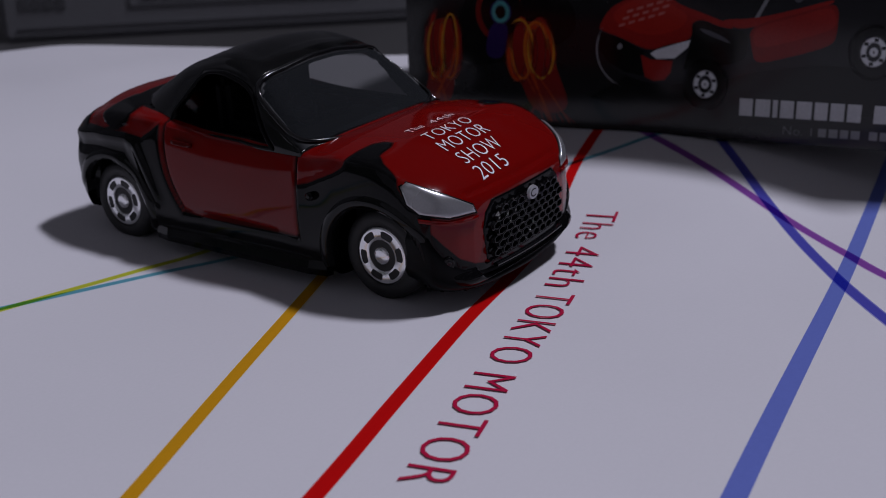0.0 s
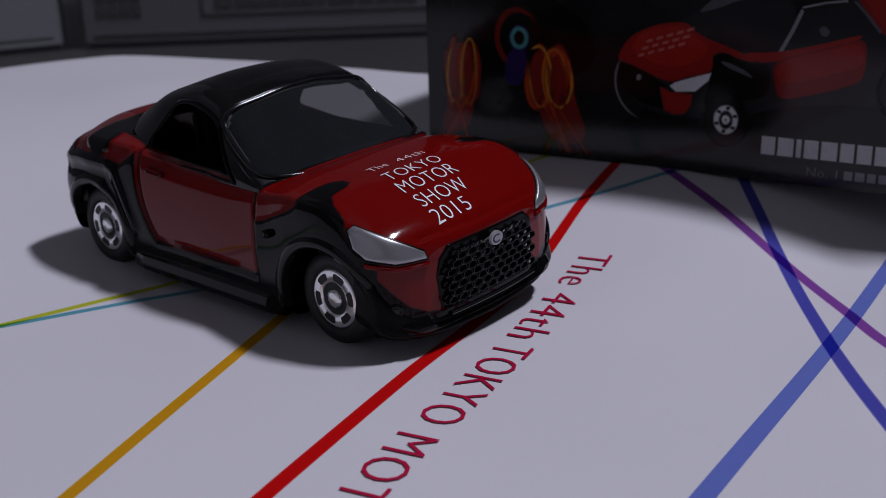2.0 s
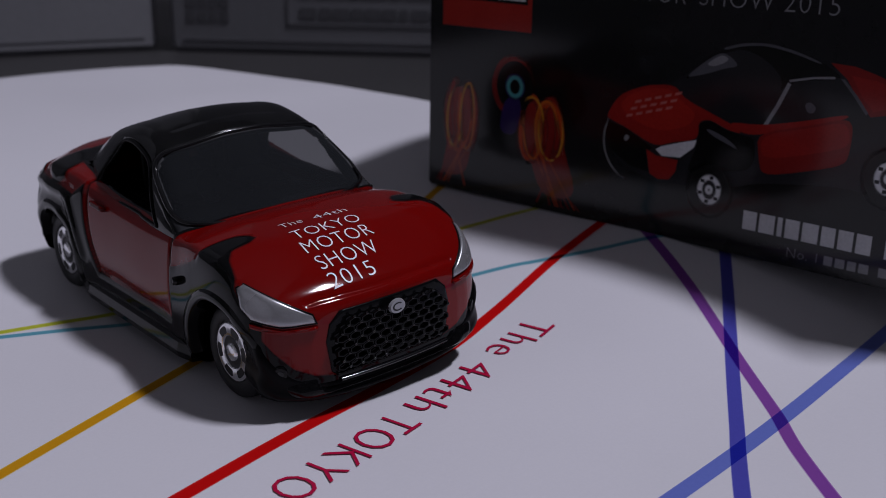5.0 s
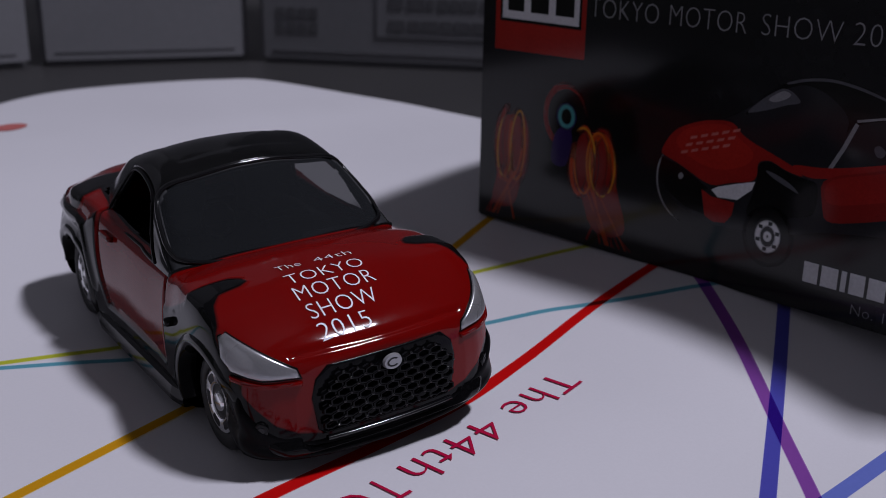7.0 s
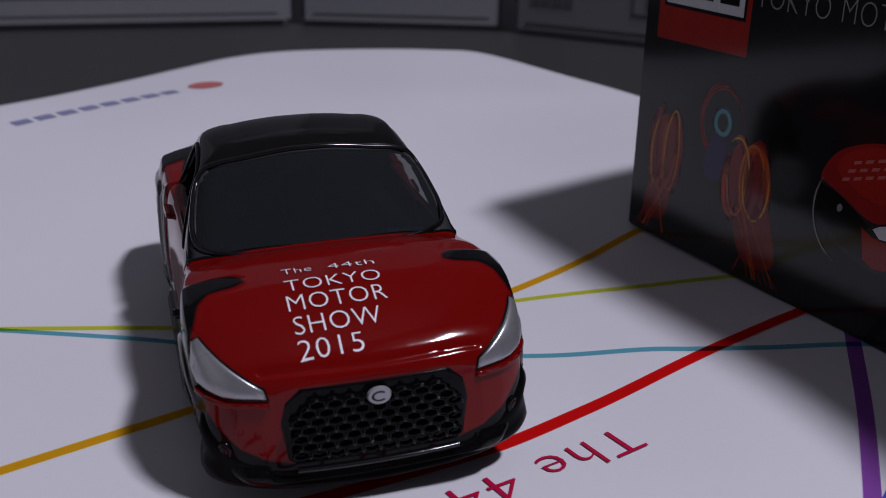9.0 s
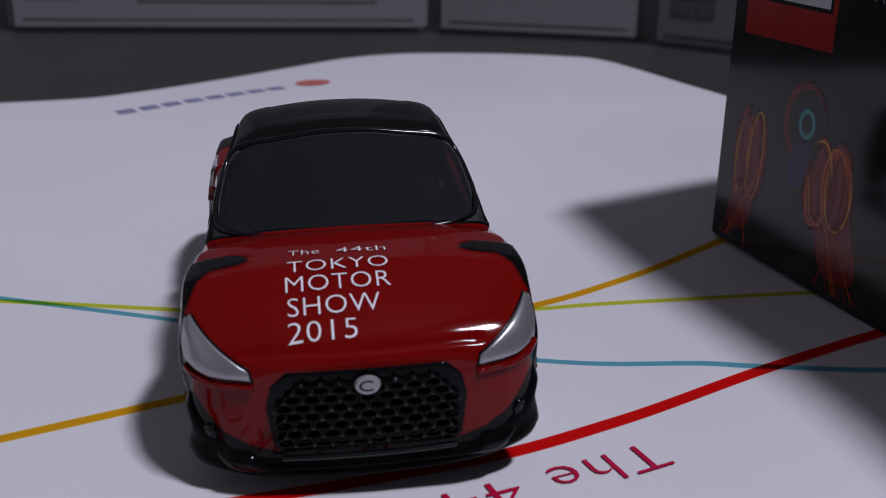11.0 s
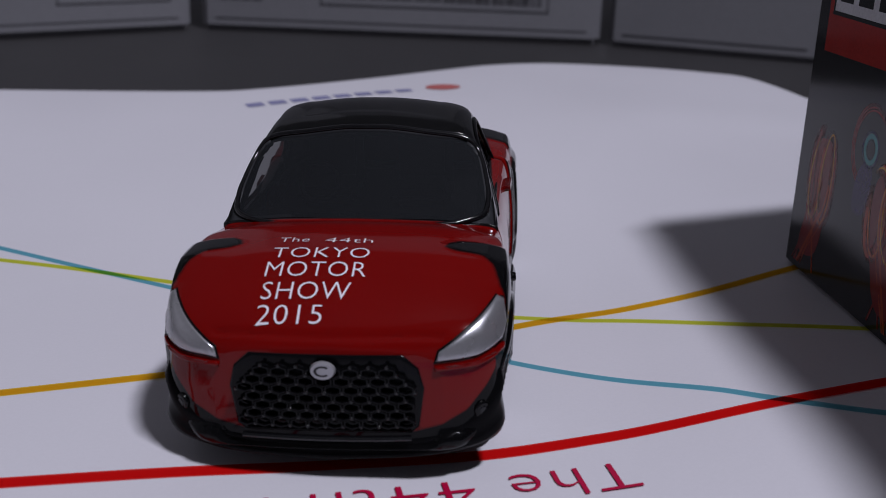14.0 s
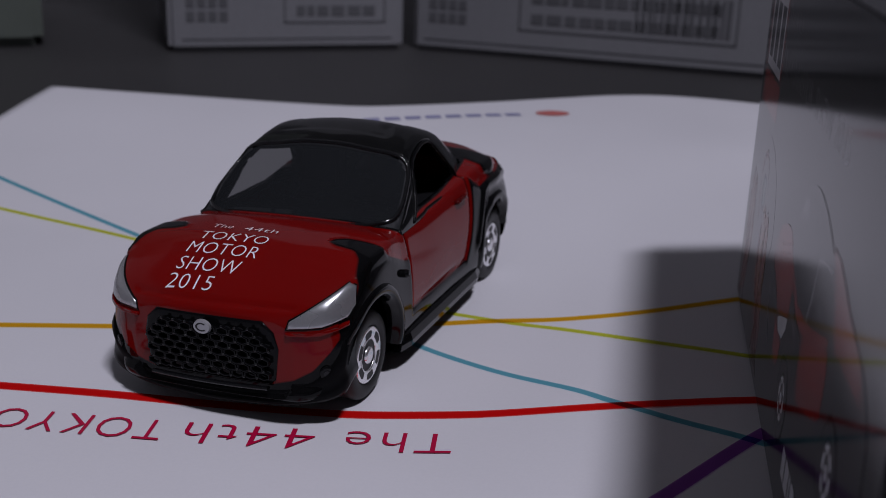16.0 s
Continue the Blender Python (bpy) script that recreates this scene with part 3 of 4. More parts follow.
print_shape("pictured_window", [(41.5, 19.2), (43.8, 21.7), (46.7, 23.7), (49.1, 24.5), (51.9, 23.6), (54.4, 21.5), (53.4, 18.6), (52.1, 16.0), (48.9, 15.7), (44.7, 17.3)], "dark")
print_shape("pictured_glint", [(42.1, 20.3), (44.2, 22.3), (46.4, 23.8), (47.7, 23.4), (48.8, 22.4), (47.1, 22.0), (45.4, 21.3), (43.9, 20.8)], "sheen")
print_shape("pictured_glint", [(44.6, 22.2), (46.4, 23.5), (47.5, 23.2), (47.0, 22.6), (45.6, 22.0)], "grey")
print_shape("pictured_pillar", [(54.8, 21.3), (55.2, 21.1), (54.2, 18.6), (52.9, 16.0), (52.4, 16.0), (53.7, 18.6)], "grey")
print_shape("pictured_rail", [(54.9, 21.6), (57.6, 22.25), (60.0, 22.55), (60.1, 22.3), (57.6, 22.0), (55.0, 21.35)], "grey")
print_shape("pictured_window", [(55.4, 20.9), (57.6, 21.7), (59.9, 22.0), (61.3, 20.9), (62.1, 18.9), (58.3, 17.6), (53.5, 16.4), (54.6, 18.6)], "dark")
print_shape("pictured_seat", [(57.0, 19.1), (57.6, 19.5), (58.4, 18.9), (58.1, 18.2), (57.4, 18.2)], "sheen")
print_shape("pictured_panel", [(59.4, 24.0), (62.1, 23.9), (64.7, 23.2), (66.4, 22.6), (71.5, 21.4), (73.5, 19.4), (66.5, 19.2), (64.4, 18.7), (63.2, 19.9), (61.4, 22.4)], "mid_red")
print_shape("pictured_panel", [(61.8, 22.9), (64.7, 22.6), (68.0, 21.8), (71.0, 20.6), (66.5, 19.9), (64.6, 19.3), (63.3, 20.6)], "dull_red")
print_shape("pictured_pillar", [(60.7, 22.4), (61.1, 22.4), (62.6, 20.9), (64.1, 19.1), (63.9, 18.8), (62.3, 20.7)], "sheen")
print_shape("pictured_hood", [(31.6, 14.1), (32.5, 16.0), (33.8, 17.4), (37.1, 18.8), (40.8, 19.3), (42.3, 17.7), (46.8, 16.2), (49.2, 15.3), (50.0, 14.6), (47.9, 14.9), (45.8, 15.8), (44.3, 15.3), (44.5, 13.7), (43.9, 12.9), (41.2, 12.3), (38.7, 11.3), (34.6, 13.1), (32.3, 13.8)], "dull_red", "red hood of the pictured car")
print_shape("pictured_hood", [(33.3, 15.4), (34.4, 17.2), (37.3, 18.4), (40.4, 18.8), (42.0, 17.3), (44.0, 16.2), (43.2, 14.6), (40.0, 13.4), (37.0, 13.6)], "red")
print_shape("pictured_waist", [(47.9, 15.8), (52.3, 16.0), (57.5, 17.3), (62.1, 18.7), (61.9, 18.1), (57.5, 16.6), (52.0, 14.8), (50.0, 14.7)], "dull_red")
print_shape("pictured_door", [(51.8, 15.0), (57.5, 16.7), (61.9, 18.2), (62.7, 17.4), (62.7, 14.9), (62.4, 13.0), (58.0, 11.5), (52.9, 10.1), (52.3, 12.2)], "mid_red", "red door of the pictured car")
print_shape("pictured_door", [(52.3, 14.9), (57.5, 16.4), (61.7, 17.8), (62.5, 16.6), (62.5, 15.0), (57.5, 13.3), (52.6, 12.0)], "dull_red")
print_shape("pictured_fender", [(44.4, 15.1), (45.8, 15.7), (47.9, 14.8), (50.0, 14.5), (51.7, 14.4), (51.8, 10.7), (49.0, 9.8), (47.0, 9.9), (44.8, 8.9), (43.3, 9.0), (44.2, 11.7), (44.5, 13.2)], "black")
print_shape("pictured_sheen", [(45.2, 14.6), (46.6, 14.4), (48.6, 13.6), (49.8, 12.6), (48.4, 13.1), (46.4, 13.8)], "sheen")
print_shape("pictured_grille", [(31.8, 13.6), (34.6, 13.0), (38.4, 11.1), (37.6, 10.4), (38.2, 7.9), (35.5, 8.3), (33.1, 9.6), (31.7, 11.2)], "black")
print_shape("pictured_panel", [(37.6, 10.8), (39.0, 10.2), (42.0, 10.1), (41.8, 8.6), (41.0, 7.5), (39.5, 7.3), (38.3, 7.8)], "dull_red")
print_shape("pictured_headlight", [(38.9, 11.0), (39.7, 11.5), (42.0, 12.3), (44.3, 13.0), (44.0, 12.0), (42.3, 10.5), (39.8, 10.3)], "white", "white headlight of the pictured car")
print_shape("pictured_badge", [(34.3, 11.9), (34.7, 12.3), (35.1, 11.9), (34.8, 11.4), (34.4, 11.4)], "grey")
print_ring("pictured_rim_line", 36.3, 11.4, 4.9, 5.2, 0.2, "grey", 0.0, 145, 255)
for r in range(3):
    for k in range(5):
        u, v = 34.4 + 1.35 * k + 0.55 * r, 14.4 + 0.42 * k + 0.95 * r
        print_shape("pictured_mark", [(u, v), (u + 0.85, v + 0.25), (u + 0.98, v + 0.6), (u + 0.13, v + 0.35)], "faded")
for cu, cv in ((46.5, 7.2), (67.2, 12.3)):
    print_ring("pictured_tyre", cu, cv, 2.2, 2.6, 1.3, "black")
    print_ring("pictured_rim", cu, cv, 1.22, 1.52, 0.6, "white", label="silver rim of the pictured car")
    for k in range(6):
        w = radians(60 * k + 20)
        u, v = cu + 1.22 * math.cos(w), cv + 1.52 * math.sin(w)
        print_shape("pictured_slot", [(u - 0.25, v - 0.2), (u + 0.25, v - 0.2), (u + 0.25, v + 0.22), (u - 0.25, v + 0.22)], "dark")
    print_ring("pictured_hub", cu, cv, 0.3, 0.38, 0.4, "white")
# maker's name as plain bars, then the small line
x = 51.2
for w in (1.7, 1.9, 0.6, 1.7, 1.9, 1.6, 1.7, 1.7, 0.0, 1.7, 2.0, 1.6, 1.6, 1.8):
    if w:
        print_shape("name_bar", [(x, 3.3), (x + w, 3.3), (x + w, 5.6), (x, 5.6)], "name", "white printed name bar")
    x += (w or 0.8) + 0.35
print_text("No. 1", 57.0, 60.6, 1.1, 1.7, "grey", "small grey printed number")
x = 61.4
for w in (1.0, 1.1, 1.0, 1.1, 0.0, 1.0, 1.0, 1.1):
    if w:
        print_shape("name_bar", [(x, 1.1), (x + w, 1.1), (x + w, 2.2), (x, 2.2)], "grey", "grey printed name bar")
    x += (w or 0.5) + 0.3

# ---- the toy car: nose towards -y, wheels on the paper, millimetres in this part ----
# the body leans a little on its sprung axles
car = thing("toy_car", "red and black die-cast toy coupe with white hood lettering", "toy car", pose(0, 0, 0, 0, -2.3, 0.96))
UPRIGHT = pose(0, 0, 0, 0, 1.9, 0)
WHEEL_R, AXLES = 4.5, (-19.5, 17.8)
ST = [-29.0, -28.4, -26.5, -23.0, -19.5, -15.0, -11.0, -5.0, 2.0, 8.0, 12.5, 17.5, 21.4, 24.0, 25.2]
W_MAX = [8.6, 10.3, 12.3, 13.0, 13.1, 12.9, 12.7, 12.6, 12.6, 12.7, 12.8, 12.9, 12.6, 12.0, 10.4]
W_SHO = [7.6, 9.4, 11.2, 12.1, 12.3, 12.0, 11.5, 11.2, 11.2, 11.4, 11.6, 11.4, 10.8, 10.2, 9.0]
Z_TOP = [10.4, 11.2, 12.7, 14.2, 15.2, 15.4, 14.8, 14.5, 14.5, 14.9, 16.1, 16.8, 16.4, 15.2, 13.6]
Z_SHO = [9.9, 10.6, 11.8, 13.2, 14.3, 14.4, 14.0, 14.1, 14.4, 15.0, 15.5, 15.6, 14.8, 13.7, 12.6]
Z_BOT = [2.8, 2.4, 2.1, 1.9, 1.9, 1.9, 1.9, 1.9, 1.9, 1.9, 2.0, 2.2, 2.8, 3.6, 4.2]

# roof line and pillars: stations, top, half-width above and below
GY = [-12.7, -8.5, -4.5, -2.0, 2.0, 7.5, 12.0, 15.5, 18.4]
G_TOP = [14.6, 17.9, 20.8, 21.85, 22.5, 21.3, 19.0, 17.1, 15.8]
G_WT = [11.6, 11.1, 10.2, 9.65, 9.2, 9.0, 8.6, 8.0, 7.5]
G_WB = [11.9, 11.8, 11.6, 11.4, 11.4, 11.2, 10.8, 10.1, 9.3]


def section(y, n):
    w, s, zt, zs, zb = (curve_at(ST, q, y) for q in (W_MAX, W_SHO, Z_TOP, Z_SHO, Z_BOT))
    pts = [(0, zb), (w * 0.6, zb), (w * 0.90, zb + 0.15), (w * 0.975, zb + 1.3), (w, zb + 4.0), (w * 0.995, zb + 0.62 * (zs - zb)), (s + 0.30 * (w - s) + 0.25, zs - 0.9), (s - 0.5, zs + 0.02), (s * 0.62, zs + 0.72 * (zt - zs)), (s * 0.3, zt - 0.06), (0, zt)]
    return spline(pts, n)


OUT = [(-5.6, 10.0), (5.6, 10.0), (6.7, 9.0), (7.1, 7.4), (6.7, 4.4), (6.1, 3.9), (-6.1, 3.9), (-6.7, 4.4), (-7.1, 7.4), (-6.7, 9.0)]


def grille_depth(px, pz):
    """How far inside the grille's outline a point lies (negative outside)."""
    deep = 99.0
    for (x0, z0), (x1, z1) in zip(OUT, OUT[1:] + OUT[:1]):
        ex, ez = x1 - x0, z1 - z0
        deep = min(deep, -(ex * (pz - z0) - ez * (px - x0)) / math.hypot(ex, ez))
    return deep


def within(px, pz, grow=0.0):
    for (x0, z0), (x1, z1) in zip(OUT, OUT[1:] + OUT[:1]):
        ex, ez = x1 - x0, z1 - z0
        if (ex * (pz - z0) - ez * (px - x0)) / math.hypot(ex, ez) > -grow:
            return False
    return True


VENT = [(14.5, -14.8), (12.4, -16.5), (10.2, -16.9), (9.0, -17.2), (8.1, -18.0), (7.9, -18.9), (8.8, -19.4), (10.8, -19.5), (11.7, -20.6), (12.3, -22.6), (14.5, -24.2)]


def inside_by(shape, px, py):
    """How far inside an outline a point lies (negative outside)."""
    near, odd = 99.0, False
    for (x0, y0), (x1, y1) in zip(shape, shape[1:] + shape[:1]):
        ex, ey = x1 - x0, y1 - y0
        t = min(1.0, max(0.0, ((px - x0) * ex + (py - y0) * ey) / (ex * ex + ey * ey)))
        near = min(near, math.hypot(px - x0 - t * ex, py - y0 - t * ey))
        if (y0 > py) != (y1 > py) and px < x0 + (py - y0) / ey * ex:
            odd = not odd
    return near if odd else -near


def bumper_line(ax):
    """Height of the black bumper's painted edge, by the distance from the middle."""
    return float(np.interp(ax, [6.4, 8.4, 10.2, 11.6, 12.4, 13.2], [4.0, 4.5, 5.5, 7.2, 8.6, 9.8]))


def black_here(x, y, z):
    """Positive where the body is painted black, in millimetres from the painted edge."""
    ax = abs(x)
    side = min(ax - 9.0, 40.0)
    sill = min(5.5 - z, y + 24.0)
    door_back = y - (9.4 - 0.045 * max(0, 13.2 - z) ** 2)
    rear_top = np.interp(y, [8.2, 9.4, 10.6, 12.0, 14.5, 20.0, 22.0], [15.2, 14.9, 14.0, 13.2, 13.5, 13.7, 13.6])
    quarter = min(door_back, rear_top - z)
    tail = min(y - 15.8, rear_top - z)
    blob = 1.4 * (1.0 - math.hypot((y - 16.2) / 2.3, (z - 15.2) / 1.5)) if ax > 7.5 and y > 12 else -9.0
    front_top = np.interp(y, [-26.0, -24.0, -23.0, -20.3, -17.0, -15.1, -11.6, -10.0], [10.2, 11.2, 12.2, 14.2, 13.9, 12.8, 11.3, 10.9])
    fender = min(-10.0 - y, y + 26.5, front_top - z, ax - 9.5)
    vent = inside_by(VENT, ax, y) if z > 11.0 and -25.0 < y < -14.0 else -9.0
    fang = min(-y - 22.0, bumper_line(ax) - z)
    low = min(-y - 27.0, 3.7 - z)
    under = 3.2 - z
    deck = min(y - 21.5, 14.6 - z)
    glass_line = curve_at(GY, G_WB, y) - 0.6
    cabin_hole = min(glass_line - ax, y + 11.9 - 1.2 * (ax / 11.0) ** 2, 17.2 - y, z - 13.0)
    return max(cabin_hole, min(sill, side), min(quarter, side), tail, blob, fender, vent, fang, low, under, deck)


HAUNCH = [(24.0, 12.3), (19.9, 12.8), (14.4, 12.8), (13.0, 12.2), (11.6, 9.6), (10.2, 6.6)]
HOLLOW = [(23.0, 11.2), (19.5, 11.6), (15.0, 11.4), (13.2, 9.4), (12.4, 6.4)]


def crease(path, y, z):
    """Distance of a point on the flank from a crease."""
    near = 99.0
    for (y0, z0), (y1, z1) in zip(path, path[1:]):
        ey, ez = y1 - y0, z1 - z0
        t = min(1.0, max(0.0, ((y - y0) * ey + (z - z0) * ez) / (ey * ey + ez * ez)))
        near = min(near, math.hypot(y - y0 - t * ey, z - z0 - t * ez))
    return near


def door_edge(x, y, z):
    """Distance to the door's outline on the flank, negative inside."""
    back = y - (8.9 - 0.045 * max(0, 13.0 - z) ** 2)
    return max(-9.8 - y, back, 5.7 - z + 0.02 * y)


NY, NS = 320, 92
ys = np.linspace(ST[0], ST[-1], NY)
ring_n = 2 * NS - 1
V, mask = [], []
for y in ys:
    half = section(y, NS)
    for x, z in [(p[0], p[1]) for p in half] + [(-p[0], p[1]) for p in half[-2::-1]]:
        bow = 0.0
        if y < -26:
            bow = -0.5 * (1 - (x / 9.0) ** 2) * soft((-26 - y) / 3.0) if abs(x) < 9 else 0.0
        b = black_here(x, y, z)
        d = door_edge(x, y, z) if abs(x) > 10.6 else 9.0
        push = 0.22 * soft((b + 0.3) / 0.6) * soft((y + 26.5) / 2.0) if z > 2.6 else 0.0
        push -= 0.28 * math.exp(-(d / 0.16) ** 2)
        if abs(x) > 9.5 and y > 7.0:
            push += 0.34 * math.exp(-(crease(HAUNCH, y, z) / 0.55) ** 2) - 0.25 * math.exp(-(crease(HOLLOW, y, z) / 0.7) ** 2)
        # front lip below the grille stands forward
        lip = 0.9 * soft((-y - 27.2) / 1.4) * soft((4.0 - z) / 0.6) * soft((z - 1.6) / 0.6)
        c = Vector((x, 0, z - 8.0)).normalized()
        if z > 8.5 and abs(x) < 8.5:
            z -= 0.28 * math.exp(-((y + 28.35 - 0.005 * x * x) / 0.2) ** 2)
        V.append([x + c.x * push, y + bow - lip, z + c.z * push])
        # shade of the door gap is put into the colour as a black line
        mask.append(max(b, 0.13 - abs(d)) if abs(x) > 10.6 else b)
F = []
for i in range(NY - 1):
    for j in range(ring_n - 1):
        a = i * ring_n + j
        F.append((a, a + 1, a + ring_n + 1, a + ring_n))
# front and rear closing faces as shrinking rings
for end, step in ((0, -1), (NY - 1, 1)):
    base = end * ring_n
    last = [base + j for j in range(ring_n)]
    for shrink, out in [(1 - k / 44, 0.3 * (1 - (1 - k / 44) ** 2)) for k in range(1, 44)] + [(0.01, 0.3)]:
        nxt = []
        for j in range(ring_n):
            x, y, z = V[base + j]
            zc = 7.5 if end == 0 else 8.5
            nxt.append(len(V))
            nx, nz = x * shrink, zc + (z - zc) * shrink
            if end == 0:
                y = ST[0] - 0.5 * (1 - (nx / 9.0) ** 2)
            V.append([nx, y + step * out, nz])
            mask.append(max(grille_depth(nx, nz), bumper_line(abs(nx)) - nz) if end == 0 else 10.5 - nz)
        for j in range(ring_n - 1):
            q = (last[j], nxt[j], nxt[j + 1], last[j + 1])
            F.append(q if end == 0 else q[::-1])
        last = nxt
V = np.array(V)
mask = np.array(mask)


def nose(y):
    """The blunt nose: what lies ahead of the front wheels drawn together."""
    return y if y > -22 else -22 + (y + 22) * 0.84


V[:, 1] = [nose(y) for y in V[:, 1]]
# wheel arches: faces inside go, the edge is drawn onto the circle
ARCHES = {-19.5: 5.75, 17.8: 5.65}
for cy in AXLES:
    ARCH = ARCHES[cy]
    r = np.hypot(V[:, 1] - cy, V[:, 2] - WHEEL_R)
    inside = (r < ARCH) & (np.abs(V[:, 0]) > 7.2) & (V[:, 2] < 12)
    keep = []
    for f in F:
        k = sum(inside[v] for v in f)
        if k < 4:
            keep.append(f)
            if 0 < k:
                for v in f:
                    if inside[v]:
                        w = math.atan2(V[v, 2] - WHEEL_R, V[v, 1] - cy)
                        V[v, 1], V[v, 2] = cy + ARCH * math.cos(w), WHEEL_R + ARCH * math.sin(w)
    F = keep


def piece(name, faces, parent, label=""):
    used = sorted({v for f in faces for v in f})
    at = {v: k for k, v in enumerate(used)}
    me = mesh_of(name, [V[v] * MM for v in used], [tuple(at[v] for v in f) for f in faces], PAINT)
    a = me.attributes.new("black", "FLOAT", "POINT")
    a.data.foreach_set("value", [float(mask[v]) for v in used])
    return part(name, me, PAINT, parent, label)


def middle(f):
    return V[list(f)].mean(axis=0)


groups = {"body": [], "door_r": [], "door_l": [], "hood": [], "front_bumper": [], "boot_lid": []}
for f in F:
    x, y, z = middle(f)
    if z > 13.2 and -9.8 < y < 13.5 and abs(x) < curve_at(GY, G_WB, y) - 0.9:
        continue
    if abs(x) > 10.6 and door_edge(x, y, z) < 0 and z < 14.4:
        groups["door_r" if x < 0 else "door_l"].append(f)
    elif y < -11.0 and z > 11.2 and abs(x) < 10.8:
        groups["hood"].append(f)
    elif y < -22.0 and black_here(x, y, z) > 0.05 and z < 9.5:
        groups["front_bumper"].append(f)
    elif y > 18 and z > 13.9 and abs(x) < 9.0:
        groups["boot_lid"].append(f)
    else:
        groups["body"].append(f)
body = piece("body", groups["body"], car)
door_r = piece("door", groups["door_r"], car, "glossy red toy car door")
door_l = piece("door", groups["door_l"], car, "glossy red toy car door")
piece("hood", groups["hood"], car, "glossy red hood with black vents")
piece("front_bumper", groups["front_bumper"], car, "black front bumper lip")
piece("boot_lid", groups["boot_lid"], car)
SHELL = BVHTree.FromPolygons([Vector(v) for v in V], F)


def onto(x, y, z, way, lift):
    """The place on the shell met from (x, y, z) along way, lifted off it (millimetres)."""
    hit, normal, _, _ = SHELL.ray_cast(Vector((x, y, z)), Vector(way).normalized())
    if hit is None:
        hit, normal, _, _ = SHELL.find_nearest(Vector((x, y, z)) + Vector(way).normalized() * 10)
    if normal.dot(Vector(way)) > 0:
        normal = -normal
    return hit + normal * lift


def patch(name, outline, way, mat, parent, lift=0.25, inset=0.35, label="", fine=0.45):
    """A raised panel: an outline of points near the shell, cast onto it along way."""
    w = Vector(way).normalized()
    e1 = w.cross(Vector((0, 0, 1))).normalized()
    e2 = e1.cross(w)
    flat = [Vector(((Vector(p)).dot(e1), (Vector(p)).dot(e2))) for p in outline]
    ring = []
    for a, b in zip(flat, flat[1:] + flat[:1]):
        k = max(1, int((b - a).length / fine))
        ring += [a + (b - a) * i / k for i in range(k)]
    mid = sum(ring, Vector((0, 0))) / len(ring)
    base = Vector(outline[0]).dot(w) - 12
    vs, fs, m = [], [], len(ring)
    size = sum((p - mid).length for p in ring) / m
    for shrink, up in ((1.0, -0.05), (1.0, lift * 0.55), (1 - inset * 0.35 / size, lift * 0.92), (1 - inset / size, lift), (0.66, lift), (0.33, lift)):
        for p in ring:
            q = mid + (p - mid) * shrink
            o = e1 * q.x + e2 * q.y + w * base
            vs.append(onto(*o, w, up) * MM)
    o = e1 * mid.x + e2 * mid.y + w * base
    vs.append(onto(*o, w, lift) * MM)
    for k in range(5):
        for i in range(m):
            j = (i + 1) % m
            fs.append((k * m + i, k * m + j, (k + 1) * m + j, (k + 1) * m + i))
    fs += [(5 * m + i, 5 * m + (i + 1) % m, 6 * m) for i in range(m)]
    return part(name, mesh_of(name, vs, fs, mat), mat, parent, label)


